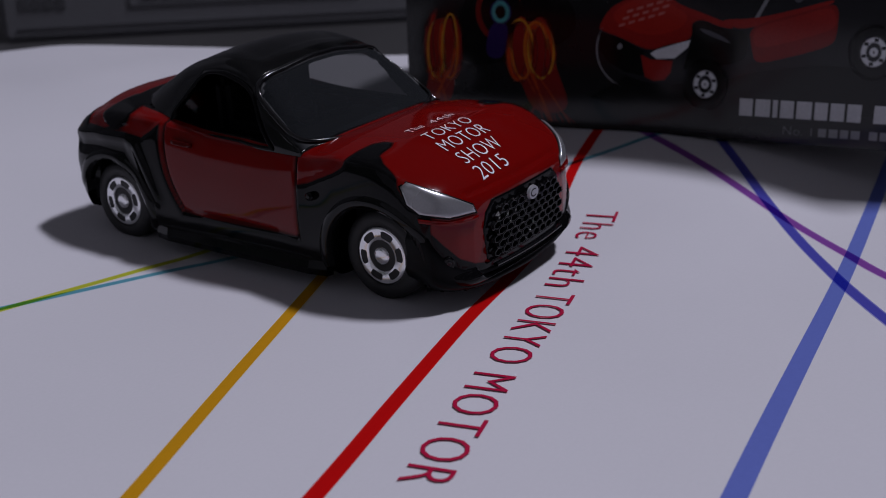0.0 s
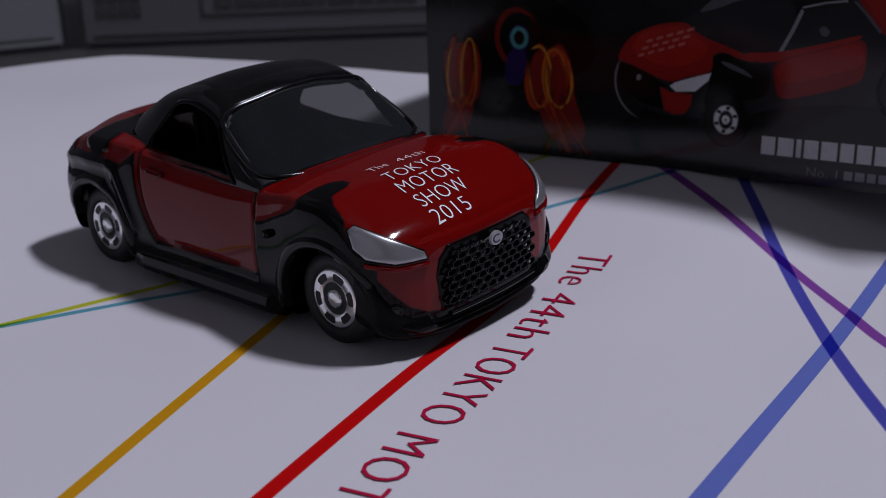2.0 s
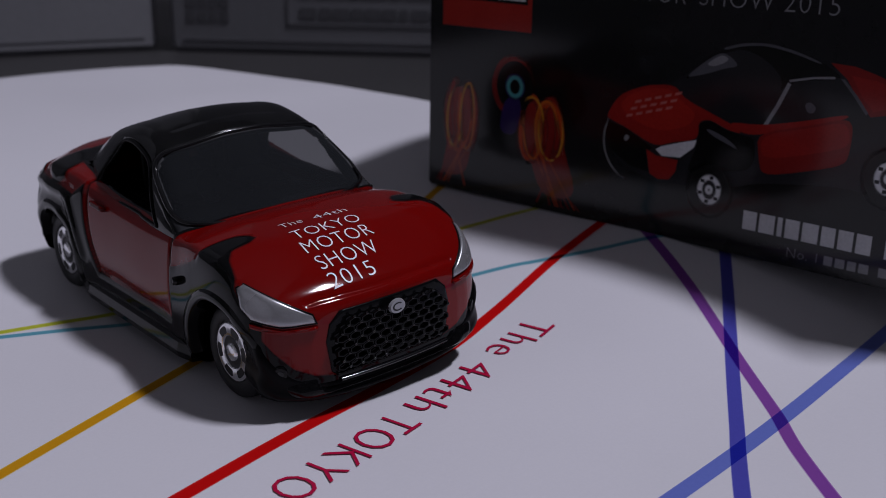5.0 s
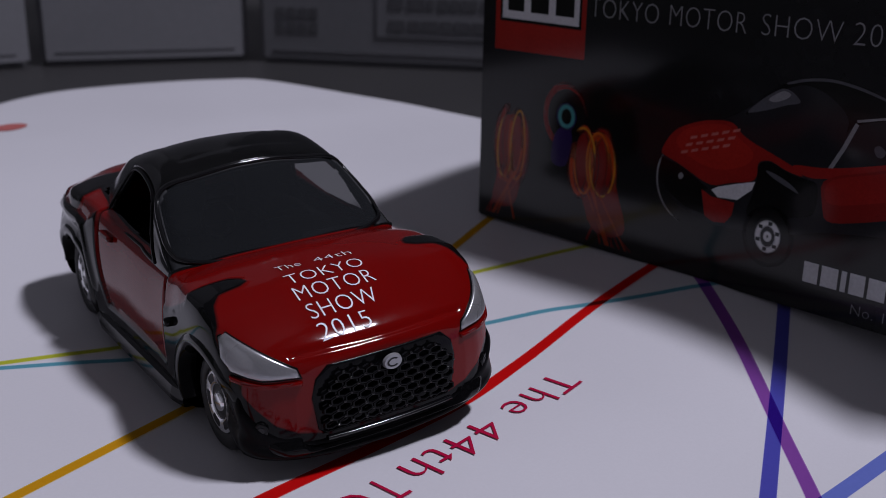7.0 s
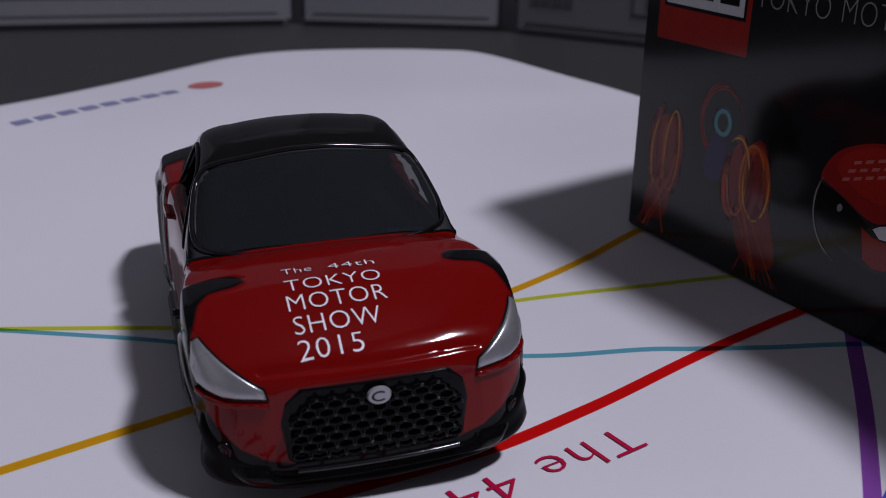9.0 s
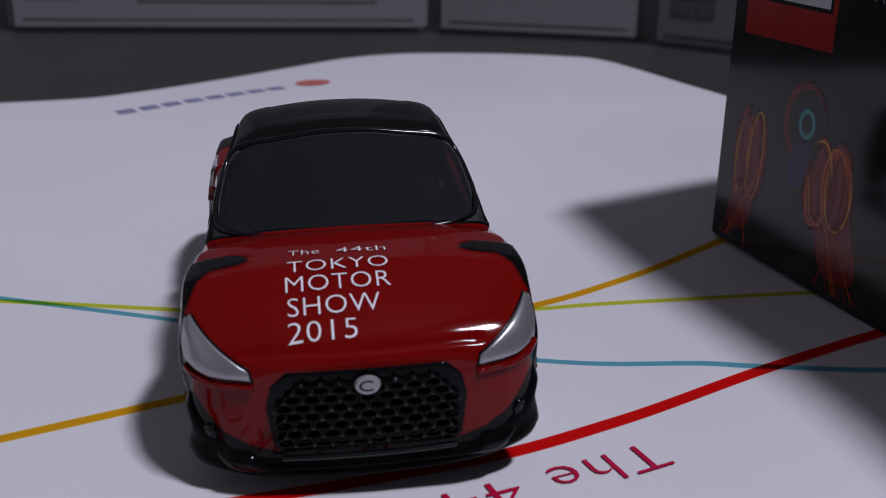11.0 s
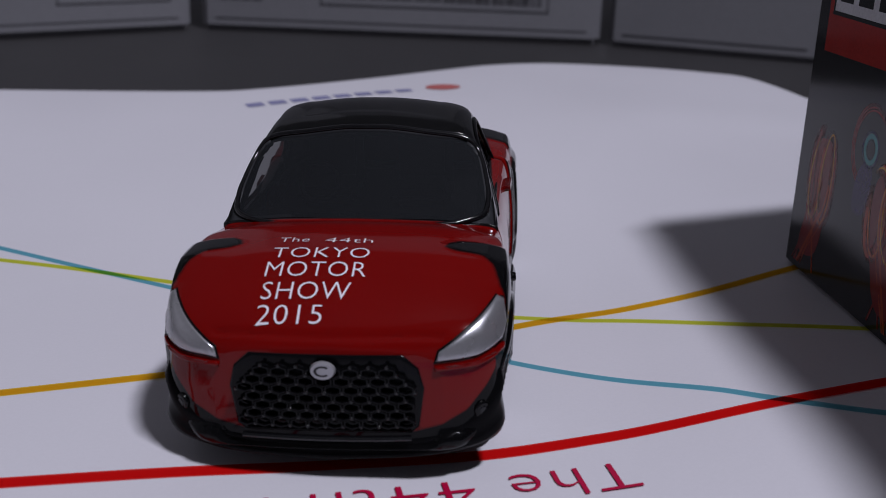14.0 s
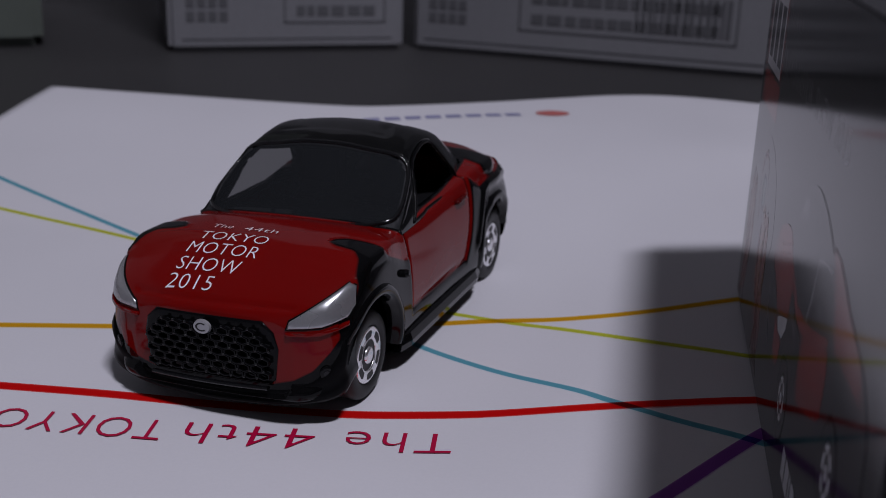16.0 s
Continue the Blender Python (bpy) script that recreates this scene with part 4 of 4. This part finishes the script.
for s in (-1, 1):
    patch("headlight", [(px, nose(py), pz) for px, py, pz in [(s * 7.7, -28.6, 9.4), (s * 8.0, -28.5, 10.1), (s * 10.2, -26.6, 11.5), (s * 12.1, -23.5, 12.8), (s * 12.7, -23.3, 12.5), (s * 12.8, -24.0, 11.0), (s * 12.4, -25.1, 10.1), (s * 10.5, -27.1, 9.5)]], (-s * 0.5, 0.8, -0.12), SILVER, car, 0.22, 0.4, "silver painted headlight")
    patch("headlight_rim", [(px, nose(py), pz) for px, py, pz in [(s * 7.55, -28.7, 9.28), (s * 7.9, -28.55, 10.22), (s * 10.15, -26.55, 11.62), (s * 12.05, -23.4, 12.92), (s * 12.8, -23.15, 12.6), (s * 12.9, -24.0, 10.95), (s * 12.5, -25.2, 9.95), (s * 10.5, -27.2, 9.35)]], (-s * 0.5, 0.8, -0.12), LIP_BLACK, car, 0.07, 0.1, "thin black rim round the headlight")
    patch("bumper_ledge", [(px, nose(py), pz) for px, py, pz in [(s * 7.6, -28.7, 8.75), (s * 10.4, -27.2, 8.75), (s * 12.5, -25.0, 9.35), (s * 12.5, -25.0, 9.75), (s * 10.4, -27.2, 9.15), (s * 7.6, -28.7, 9.1)]], (-s * 0.5, 0.8, -0.12), RED_PAINT, car, 0.3, 0.15, "red ledge under the headlight", 0.3)
    lens = bmesh.new()
    bmesh.ops.create_uvsphere(lens, u_segments=20, v_segments=12, radius=0.001)
    bmesh.ops.scale(lens, vec=(1.0, 1.15, 0.95), verts=lens.verts[:])
    bmesh.ops.translate(lens, vec=(s * 0.0109, 0.0228, 0.0127), verts=lens.verts[:])
    for q in lens.faces:
        q.smooth = True
    part("tail_lamp", lens, AMBER, car, "smoked amber tail lamp")
    pod = box_bm((s * 11.0 - 1.5) * MM, (s * 11.0 + 1.5) * MM, 0.0217, 0.0243, 0.0044, 0.0108, 0.0011)
    for q in pod.faces:
        q.smooth = True
    part("bumper_corner", pod, BLACK_PAINT, car, "black rear bumper corner")
    patch("door_handle", [(s * 12.8, 4.6, 12.8), (s * 12.8, 7.3, 13.0), (s * 12.8, 7.3, 13.45), (s * 12.8, 4.6, 13.25)], (-s, 0, 0), PAINT, door_l if s > 0 else door_r, 0.55, 0.12, "", 0.3)
    turn = [2 * math.pi * k / 12 for k in range(12)]
    patch("side_marker", [(s * 12.9, -12.3 + 0.5 * math.cos(w), 10.2 + 0.42 * math.sin(w)) for w in turn], (-s, 0, 0), BLACK_PAINT, car, 0.6, 0.2, "black side marker knob", 0.2)
    fog = patch("fog_lamp", [(s * (11.3 + 0.75 * math.cos(w)), nose(-27.9), 5.2 + 0.75 * math.sin(w)) for w in turn], (-s * 0.5, 0.8, 0), BLACK_PAINT, car, 0.22, 0.2, "round black fog lamp housing", 0.2)
    patch("lens", [(s * (11.3 + 0.4 * math.cos(w)), nose(-27.9), 5.2 + 0.4 * math.sin(w)) for w in turn], (-s * 0.5, 0.8, 0), LENS, fog, 0.26, 0.1, "dark fog lamp lens", 0.2)
    # sill bar along the flank
    rail = bmesh.new()
    prof = [(12.2, 1.8), (13.1, 1.9), (13.25, 2.6), (13.0, 3.4), (12.5, 3.7), (12.1, 3.3)]
    rows_v = []
    for k in range(13):
        y = -13.2 + 24.6 * k / 12
        g = 1.0 if 0 < k < 12 else 0.97
        rows_v.append([rail.verts.new((s * px * g * MM, y * MM, pz * MM)) for px, pz in prof])
    for a, b in zip(rows_v, rows_v[1:]):
        for i in range(6):
            j = (i + 1) % 6
            rail.faces.new((a[i], a[j], b[j], b[i]))
    rail.faces.new(rows_v[0])
    rail.faces.new(rows_v[-1])
    bmesh.ops.recalc_face_normals(rail, faces=rail.faces[:])
    part("side_sill", rail, BLACK_PAINT, car, "black side sill")
    # arch lips
    for cy in AXLES:
        ARCH = ARCHES[cy]
        vs, fs, n = [], [], 40
        for k in range(n + 1):
            w = radians(-14 + 208 * k / n) if cy < 0 else radians(12 + 182 * k / n)
            c, q = math.cos(w), math.sin(w)
            for rr, out in ((ARCH - 0.15, -1.4), (ARCH - 0.15, 0.10), (ARCH + 0.25, 0.30), (ARCH + 0.85, 0.22), (ARCH + 1.25, -0.25)):
                y, z = cy + rr * c, WHEEL_R + rr * q
                hit = SHELL.ray_cast(Vector((s * 20, cy + (ARCH + 1.0) * c, WHEEL_R + (ARCH + 1.0) * q)), Vector((-s, 0, 0)))[0]
                x = abs(hit.x) if hit is not None and abs(hit.x) > 10 else curve_at(ST, W_MAX, cy + ARCH * c) - 0.35
                vs.append((s * (x + out) * MM, y * MM, max(z, 1.9) * MM))
            if k:
                b = 5 * k
                fs += [(b - 5 + i, b - 4 + i, b + 1 + i, b + i) if s > 0 else (b + i, b + 1 + i, b - 4 + i, b - 5 + i) for i in range(4)]
        part("wheel_arch", mesh_of("wheel_arch", vs, fs, BLACK_PAINT), BLACK_PAINT, car, "black wheel arch lip")

# front lip: a band that runs round the nose, higher at its corners
lip_path = spline([(12.95, -23.2, 3.4, 8.6), (13.2, -25.4, 3.1, 8.9), (13.1, -27.1, 2.7, 7.9), (11.7, -28.6, 2.2, 6.0), (9.0, -29.6, 1.7, 4.5), (6.6, -30.1, 1.5, 3.9), (4.5, -30.4, 1.45, 3.7), (0.0, -30.7, 1.4, 3.6), (-4.5, -30.4, 1.45, 3.7), (-6.6, -30.1, 1.5, 3.9), (-9.0, -29.6, 1.7, 4.5), (-11.7, -28.6, 2.2, 6.0), (-13.1, -27.1, 2.7, 7.9), (-13.2, -25.4, 3.1, 8.9), (-12.95, -23.2, 3.4, 8.6)], 90)
d = np.gradient(lip_path[:, :2], axis=0)
d /= np.linalg.norm(d, axis=1)[:, None]
vs, fs = [], []
for k, (x, y, z0, z1) in enumerate(lip_path):
    y = nose(y) + 0.1
    inx, iny = -d[k, 1], d[k, 0]
    if inx * x + iny * (y + 18) > 0:
        inx, iny = -inx, -iny
    tall = z1 - z0
    z0 += 0.35
    z1 -= 0.15
    tall = z1 - z0
    x, y = x + inx * 0.35, y + iny * 0.35
    for depth, z in ((2.2, z1 + 0.1), (1.1, z1), (0.45, z1 - 0.10 * tall), (0.1, z1 - 0.25 * tall), (0.32, z0 + 0.45 * tall), (0.12, z0 + 0.25 * tall), (0.0, z0 + 0.12 * tall), (0.2, z0), (3.0, z0)):
        vs.append(((x + inx * depth) * MM, (y + iny * depth) * MM, z * MM))
    if k:
        b = 9 * k
        fs += [(b - 9 + i, b - 8 + i, b + 1 + i, b + i) for i in range(8)]
part("front_lip", mesh_of("front_lip", vs, fs, LIP_BLACK), LIP_BLACK, car, "black front bumper lip")
# chassis and wheel wells
part("chassis", box_bm(-0.0088, 0.0088, -0.0272, 0.0236, 0.0013, 0.0052, 0.0006), BLACK_PLASTIC, car, "black plastic chassis")
for cy in AXLES:
    part("wheel_well", box_bm(-0.0085, 0.0085, (cy - 5.9) * MM, (cy + 5.9) * MM, 0.0052, 0.0104, 0.0005), BLACK_PLASTIC, car)
    ax = bmesh.new()
    bmesh.ops.create_cone(ax, cap_ends=True, segments=12, radius1=0.0006, radius2=0.0006, depth=0.022)
    bmesh.ops.rotate(ax, matrix=Matrix.Rotation(radians(90), 3, "Y"), verts=ax.verts[:])
    bmesh.ops.translate(ax, vec=(0, cy * MM, WHEEL_R * MM), verts=ax.verts[:])
    part("axle", ax, SILVER, car, "thin steel axle").matrix_local = UPRIGHT


# ---- wheels ----
def lathe(name, prof, mat, parent, n=48, label=""):
    """A turned part about the local x axis; prof: (x, r) in millimetres."""
    vs, fs = [], []
    for k in range(n):
        w = 2 * math.pi * k / n
        vs += [(x * MM, r * math.cos(w) * MM, r * math.sin(w) * MM) for x, r in prof]
    m = len(prof)
    for k in range(n):
        q = (k + 1) % n
        fs += [(k * m + i, k * m + i + 1, q * m + i + 1, q * m + i) for i in range(m - 1)]
    return part(name, mesh_of(name, vs, fs, mat), mat, parent, label)


for s in (-1, 1):
    for cy in AXLES:
        wheel = new("wheel")
        wheel.empty_display_size = 0.003
        wheel.parent = car
        wheel.matrix_local = UPRIGHT @ pose(s * 8.8 * MM, cy * MM, WHEEL_R * MM, 11.0 if s < 0 else 34.0, 0, 0 if s > 0 else 180) @ Matrix.Scale(WHEEL_R / 5.5, 4)
        lathe("tyre", [(0.0, 3.0), (0.0, 4.9), (0.35, 5.35), (0.8, 5.5), (3.0, 5.5), (3.5, 5.38), (3.85, 5.0), (3.95, 4.4), (3.9, 3.75), (3.7, 3.58), (3.2, 3.5)], RUBBER, wheel, 64)
        rim = lathe("rim", [(3.2, 3.55), (3.72, 3.5), (3.86, 3.38), (3.88, 3.2), (3.88, 2.0), (3.78, 1.9), (3.3, 1.86), (3.2, 1.1), (3.6, 1.08), (3.95, 1.0), (4.05, 0.7), (4.08, 0.0)], CHROME, wheel, 64, "silver chromed rim with dark slots")
        lathe("hub_ring", [(3.75, 1.96), (3.66, 1.6), (3.66, 1.3), (3.75, 1.0)], DARK_INK, rim, 40, "dark ring round the hub")
        for k in range(6):
            vs, fs = [], []
            for i in range(7):
                w = radians(60 * k - 18 + 36 * i / 6)
                squeeze = 0.12 if i in (0, 6) else 0.0
                for r in (2.2 + squeeze, 3.08 - squeeze):
                    vs.append((3.90 * MM, r * math.cos(w) * MM, r * math.sin(w) * MM))
                if i:
                    fs.append((2 * i - 2, 2 * i - 1, 2 * i + 1, 2 * i))
            part("slot", mesh_of("slot", vs, fs, DARK_INK, False), DARK_INK, rim, "dark slot")

# ---- greenhouse: roof, windscreen, windows, cabin ----
GN, GS = 200, 85
gy = np.linspace(GY[0], GY[-1], GN)
GV = []
for y in gy:
    zt, wt, wb = (curve_at(GY, q, y) for q in (G_TOP, G_WT, G_WB))
    zb = min(14.0, zt - 0.5)
    fore = soft((3 - y) / 7) * soft((y + 11.5) / 4)
    cut = zt - 0.17 * (zt - zb) - 0.6 - 0.5 * fore
    cut = max(cut, zb + 0.1)
    pts = spline([(wb, zb - 0.4), (wb - 0.15 * (wb - wt), zb + 0.2 * (cut - zb)), (wb - 0.62 * (wb - wt), zb + 0.68 * (cut - zb)), (wt, cut), (wt * 0.88, cut + 0.56 * (zt - cut)), (wt * 0.55, zt - 0.30 - 0.2 * fore), (wt * 0.22, zt - 0.03 - 0.03 * fore), (0, zt)], 240)
    edge = int(np.argmin(np.abs(pts[:, 1] - cut)))
    pick = np.r_[np.linspace(0, edge, 25), np.linspace(edge, 239, 19)[1:]]
    half = np.c_[np.interp(pick, np.arange(240), pts[:, 0]), np.interp(pick, np.arange(240), pts[:, 1])]
    for x, z in [(p[0], p[1]) for p in half] + [(-p[0], p[1]) for p in half[-2::-1]]:
        z -= 0.07 * soft((6.6 - abs(x)) / 0.7) * soft((y + 1.6) / 0.8) * soft((12.5 - y) / 0.8) if z > 17 else 0.0
        sweep = 1.2 * (x / 11.0) ** 2 * soft((-0.5 - y) / 5.0) + 0.8 * (x / 11.0) ** 2 * soft((-8.0 - y) / 3.0)
        GV.append([x, y + sweep, z])
GV = np.array(GV)
roof_f, screen_f, seal_f, window_f = [], [], [], {-1: [], 1: []}
for i in range(GN - 1):
    for j in range(GS - 1):
        a = i * GS + j
        f = (a, a + 1, a + GS + 1, a + GS)
        y = (gy[i] + gy[i + 1]) / 2
        jj = min(j, GS - 2 - j)
        x, _, z = GV[list(f)].mean(axis=0)
        if y < -4.2 and y > -12.5 and jj >= 25 + 1.9 * (soft((y + 5.2) / 1.0) + soft((-11.7 - y) / 0.8)):
            screen_f.append(f)
        elif (jj >= 24 and -12.5 < y < -4.0 and (jj <= 26 or y > -4.8)) or (-4.2 <= y < -3.7 and jj >= 25):
            seal_f.append(f)
        elif -8.2 < y < 8.6 and 2 <= jj <= (23 if y < 5 else 23 - (y - 5) * 3.6) and (y > -4.4 or jj < 4 + (y + 8.2) * 5.2):
            window_f[1 if x > 0 else -1].append(f)
        else:
            roof_f.append(f)


def shell(name, faces, thick, mat, label, inwards=0.0):
    used = sorted({v for f in faces for v in f})
    at = {v: k for k, v in enumerate(used)}
    bm = bmesh.new()
    bv = [bm.verts.new(GV[v] * MM) for v in used]
    for f in faces:
        bm.faces.new([bv[at[v]] for v in f])
    bm.normal_update()
    if sum(f.normal.z * f.calc_area() for f in bm.faces) < 0 and name != "side_window":
        bmesh.ops.reverse_faces(bm, faces=bm.faces[:])
    for f in bm.faces:
        f.smooth = True
    ob = part(name, bm, mat, car, label)
    if inwards:
        me = ob.data
        ns = [v.normal.copy() for v in me.vertices]
        for v, q in zip(me.vertices, ns):
            v.co -= q * inwards * MM
    if thick:
        sol = ob.modifiers.new("thickness", "SOLIDIFY")
        sol.thickness, sol.offset = thick * MM, -1
    return ob


shell("roof", roof_f, 0.7, ROOF_BLACK, "glossy black hardtop roof with pillars")
shell("windscreen_seal", seal_f, 0.5, SEAL, "dark grey seal round the windscreen", 0.06)
shell("windscreen", screen_f, 0.0, GLASS, "dark tinted windscreen", 0.18)


def on_roof(y, j):
    """A place on the greenhouse surface, by its length and its row across (millimetres)."""
    i = min(max((y - GY[0]) / (GY[-1] - GY[0]) * (GN - 1), 0), GN - 1.001)
    j = min(max(j, 0), GS - 1.001)
    i0, j0 = int(i), int(j)
    u, v = i - i0, j - j0
    g = GV.reshape(GN, GS, 3)
    return (g[i0, j0] * (1 - u) + g[i0 + 1, j0] * u) * (1 - v) + (g[i0, j0 + 1] * (1 - u) + g[i0 + 1, j0 + 1] * u) * v


def bead(name, path, r, mat, label, n=220):
    """A rounded moulding that runs round an opening of the greenhouse."""
    path = spline(path + path[:1], n + 1)[:n]
    line = np.array([on_roof(y, j) for y, j in path])
    mid = np.array([0.0, 2.0, 14.0])
    vs, fs = [], []
    for k in range(n):
        d = line[(k + 1) % n] - line[k - 1]
        d /= np.linalg.norm(d) + 1e-9
        up = line[k] - mid
        up -= d * up.dot(d)
        up /= np.linalg.norm(up) + 1e-9
        side = np.cross(d, up)
        for i in range(8):
            w = 2 * math.pi * i / 8
            vs.append((line[k] + (up * math.cos(w) * 0.8 + side * math.sin(w)) * r) * MM)
        b, c = 8 * k, 8 * ((k + 1) % n)
        fs += [(b + i, b + (i + 1) % 8, c + (i + 1) % 8, c + i) for i in range(8)]
    return part(name, mesh_of(name, vs, fs, mat), mat, car, label)


FRAME_BLACK = surface("black_frame_moulding", (0.006, 0.006, 0.007), 0.14, vary=0.2, spec=0.45)
bead("windscreen_frame", [(-12.45, 29.0), (-11.8, 25.6), (-10.0, 24.6), (-7.0, 24.4), (-5.4, 24.5), (-4.4, 25.4), (-4.0, 28.5), (-3.9, 35.0), (-3.9, 42.0), (-3.9, 49.0), (-4.0, 55.5), (-4.4, 58.6), (-5.4, 59.5), (-7.0, 59.6), (-10.0, 59.4), (-11.8, 58.4), (-12.45, 55.0), (-12.55, 48.0), (-12.55, 42.0), (-12.55, 36.0)], 0.28, FRAME_BLACK, "glossy black frame round the windscreen", 300)
for s in (-1, 1):
    sill_path = [(-8.0, 2.6), (-7.2, 7.6), (-5.6, 16.0), (-4.5, 22.0), (-3.0, 23.4), (1.0, 23.5), (4.4, 23.3), (6.2, 19.0), (8.2, 11.4), (8.7, 8.0), (8.6, 3.0), (7.0, 1.9), (1.0, 1.8), (-6.0, 1.8)]
    bead("window_moulding", [(y, j if s > 0 else GS - 1 - j) for y, j in sill_path], 0.2, LIP_BLACK, "black moulding round the side window")
# cabin: floor, dash, seats
CABIN = surface("matt_black_cabin_plastic", (0.006, 0.006, 0.007), 0.7, vary=0.2, spec=0.1)
cabin = part("cabin_tub", box_bm(-0.0098, 0.0098, -0.0095, 0.0125, 0.0115, 0.0130, 0.0004), CABIN, car, "black plastic cabin floor")
part("dashboard", box_bm(-0.0096, 0.0096, -0.0100, -0.0070, 0.0128, 0.0146, 0.0006), CABIN, car)
for s in (-1, 1):
    seat = part("seat", box_bm((s * 4.4 - 2.8) * MM, (s * 4.4 + 2.8) * MM, -0.002, 0.0045, 0.0129, 0.0146, 0.0007), CABIN, car, "black plastic seat")
    part("seat_back", box_bm((s * 4.4 - 2.7) * MM, (s * 4.4 + 2.7) * MM, 0.0040, 0.0062, 0.0129, 0.0190, 0.0008), CABIN, seat)

    rest = bmesh.new()
    bmesh.ops.create_uvsphere(rest, u_segments=16, v_segments=10, radius=0.001)
    bmesh.ops.scale(rest, vec=(1.7, 0.7, 1.0), verts=rest.verts[:])
    bmesh.ops.translate(rest, vec=(s * 4.4 * MM, 0.0056, 0.0196), verts=rest.verts[:])
    part("headrest", rest, CABIN, seat)
vs, fs = [], []
for k in range(24):
    w = 2 * math.pi * k / 24
    for i in range(6):
        q = 2 * math.pi * i / 6
        r = 1.7 + 0.22 * math.cos(q)
        vs.append(((-4.4 + r * math.cos(w)) * MM, (-4.6 + 0.45 * r * math.sin(w) + 0.2 * math.sin(q)) * MM, (16.2 + 0.9 * r * math.sin(w)) * MM))
        fs.append((k * 6 + i, k * 6 + (i + 1) % 6, (k + 1) % 24 * 6 + (i + 1) % 6, (k + 1) % 24 * 6 + i))
part("steering_wheel", mesh_of("steering_wheel", vs, fs, CABIN), CABIN, car)

# ---- grille with its honeycomb ----
GRILLE = surface("black_grille_plastic", (0.0035, 0.0035, 0.0042), 0.16, vary=0.3, spec=0.16)


def front_y(x):
    return -28.86 + 0.0095 * x * x


grille = patch("grille", [(x, -29, z) for x, z in OUT], (0, 1, 0), GRILLE, car, 0.1, 0.3, "black grille with honeycomb mesh")
vs, fs = [], []
CW, CH = 1.30, 0.78
for r in range(9):
    for k in range(-7, 8):
        cx, cz = (k + 0.5 * (r % 2)) * CW, 4.25 + r * CH * 0.86
        if not within(cx, cz, 0.62):
            continue
        y0 = front_y(cx)
        b = len(vs)
        for grow, back in ((1.0, -0.02), (0.94, -0.42), (0.74, -0.42), (0.58, 0.0)):
            for i in range(6):
                w = radians(60 * i + 30)
                vs.append(((cx + CW * 0.575 * grow * math.cos(w)) * MM, (y0 + back) * MM, (cz + CH * 0.575 * grow * math.sin(w)) * MM))
        for q in range(3):
            for i in range(6):
                j = (i + 1) % 6
                fs.append((b + 6 * q + i, b + 6 * q + j, b + 6 * q + 6 + j, b + 6 * q + 6 + i))
tagged(part("honeycomb", mesh_of("honeycomb", vs, fs, GRILLE, False), GRILLE, grille), kind="stuff")
STUD = surface("glossy_grille_studs", (0.005, 0.005, 0.006), 0.12, vary=0.3, spec=0.6)
knobs = bmesh.new()
for r in range(9):
    for k in range(-7, 8):
        cx, cz = (k + 0.5 * (r % 2)) * CW, 4.25 + (r + 0.67) * CH * 0.86
        if within(cx, cz, 0.5) and math.hypot(cx, cz - 8.9) > 1.3:
            bmesh.ops.create_icosphere(knobs, subdivisions=2, radius=0.00017, matrix=pose(cx * MM, (front_y(cx) - 0.36) * MM, cz * MM))
for q in knobs.faces:
    q.smooth = True
tagged(part("stud", knobs, STUD, grille), kind="stuff")
vs, fs = [], []
for k in range(41):
    x = -6.2 + 12.4 * k / 40
    for i in range(8):
        w = 2 * math.pi * i / 8
        vs.append((x * MM, (front_y(x) - 0.28 + 0.3 * math.cos(w)) * MM, (3.72 + 0.2 * math.sin(w)) * MM))
    if k:
        fs += [(8 * k - 8 + i, 8 * k - 8 + (i + 1) % 8, 8 * k + (i + 1) % 8, 8 * k + i) for i in range(8)]
part("grille_sill", mesh_of("grille_sill", vs, fs, STUD), STUD, grille, "glossy black edge under the grille")
em = bmesh.new()
bmesh.ops.create_cone(em, cap_ends=True, segments=32, radius1=0.00098, radius2=0.00088, depth=0.00028)
bmesh.ops.rotate(em, matrix=Matrix.Rotation(radians(90), 3, "X"), verts=em.verts[:])
bmesh.ops.scale(em, vec=(0.95, 1.0, 0.72), verts=em.verts[:])
bmesh.ops.translate(em, vec=(0, -0.02935, 0.0092), verts=em.verts[:])
emblem = part("emblem", em, EMBLEM_SILVER, car, "round silver emblem")
vs, fs = [], []
for k in range(21):
    w = radians(45 + 270 * k / 20)
    for r in (0.42, 0.62):
        vs.append((r * math.cos(w) * MM, -0.02951, (9.2 + 0.68 * r * math.sin(w)) * MM))
    if k:
        fs.append((2 * k - 2, 2 * k - 1, 2 * k + 1, 2 * k))
part("emblem_stroke", mesh_of("emblem_stroke", vs, fs, DARK_INK, False), DARK_INK, emblem)

# ---- white words on the hood ----
for body_text, x0, x1, y0, cap in (("The", -5.05, -2.7, -18.85, 0.9), ("44th", -1.4, 2.35, -18.95, 0.9), ("TOKYO", -5.15, 2.35, -21.25, 1.35), ("MOTOR", -5.3, 2.35, -23.25, 1.55), ("SHOW", -5.2, 1.4, -25.3, 1.55), ("2015", -5.25, -0.4, -27.1, 1.4)):
    vs, fs = text_mesh(body_text, cap / 0.7 * MM, 1.05, 0.013)
    a, b = min(v[0] for v in vs), max(v[0] for v in vs)
    out = []
    for x, y in vs:
        px, py = x0 + (x - a) / (b - a) * (x1 - x0), y0 + y / MM
        out.append(onto(px, py, 30, (0, 0, -1), 0.09) * MM)
    part("hood_word", mesh_of("hood_word", out, fs, WHITE_INK, False), WHITE_INK, car, "white printed word " + body_text)
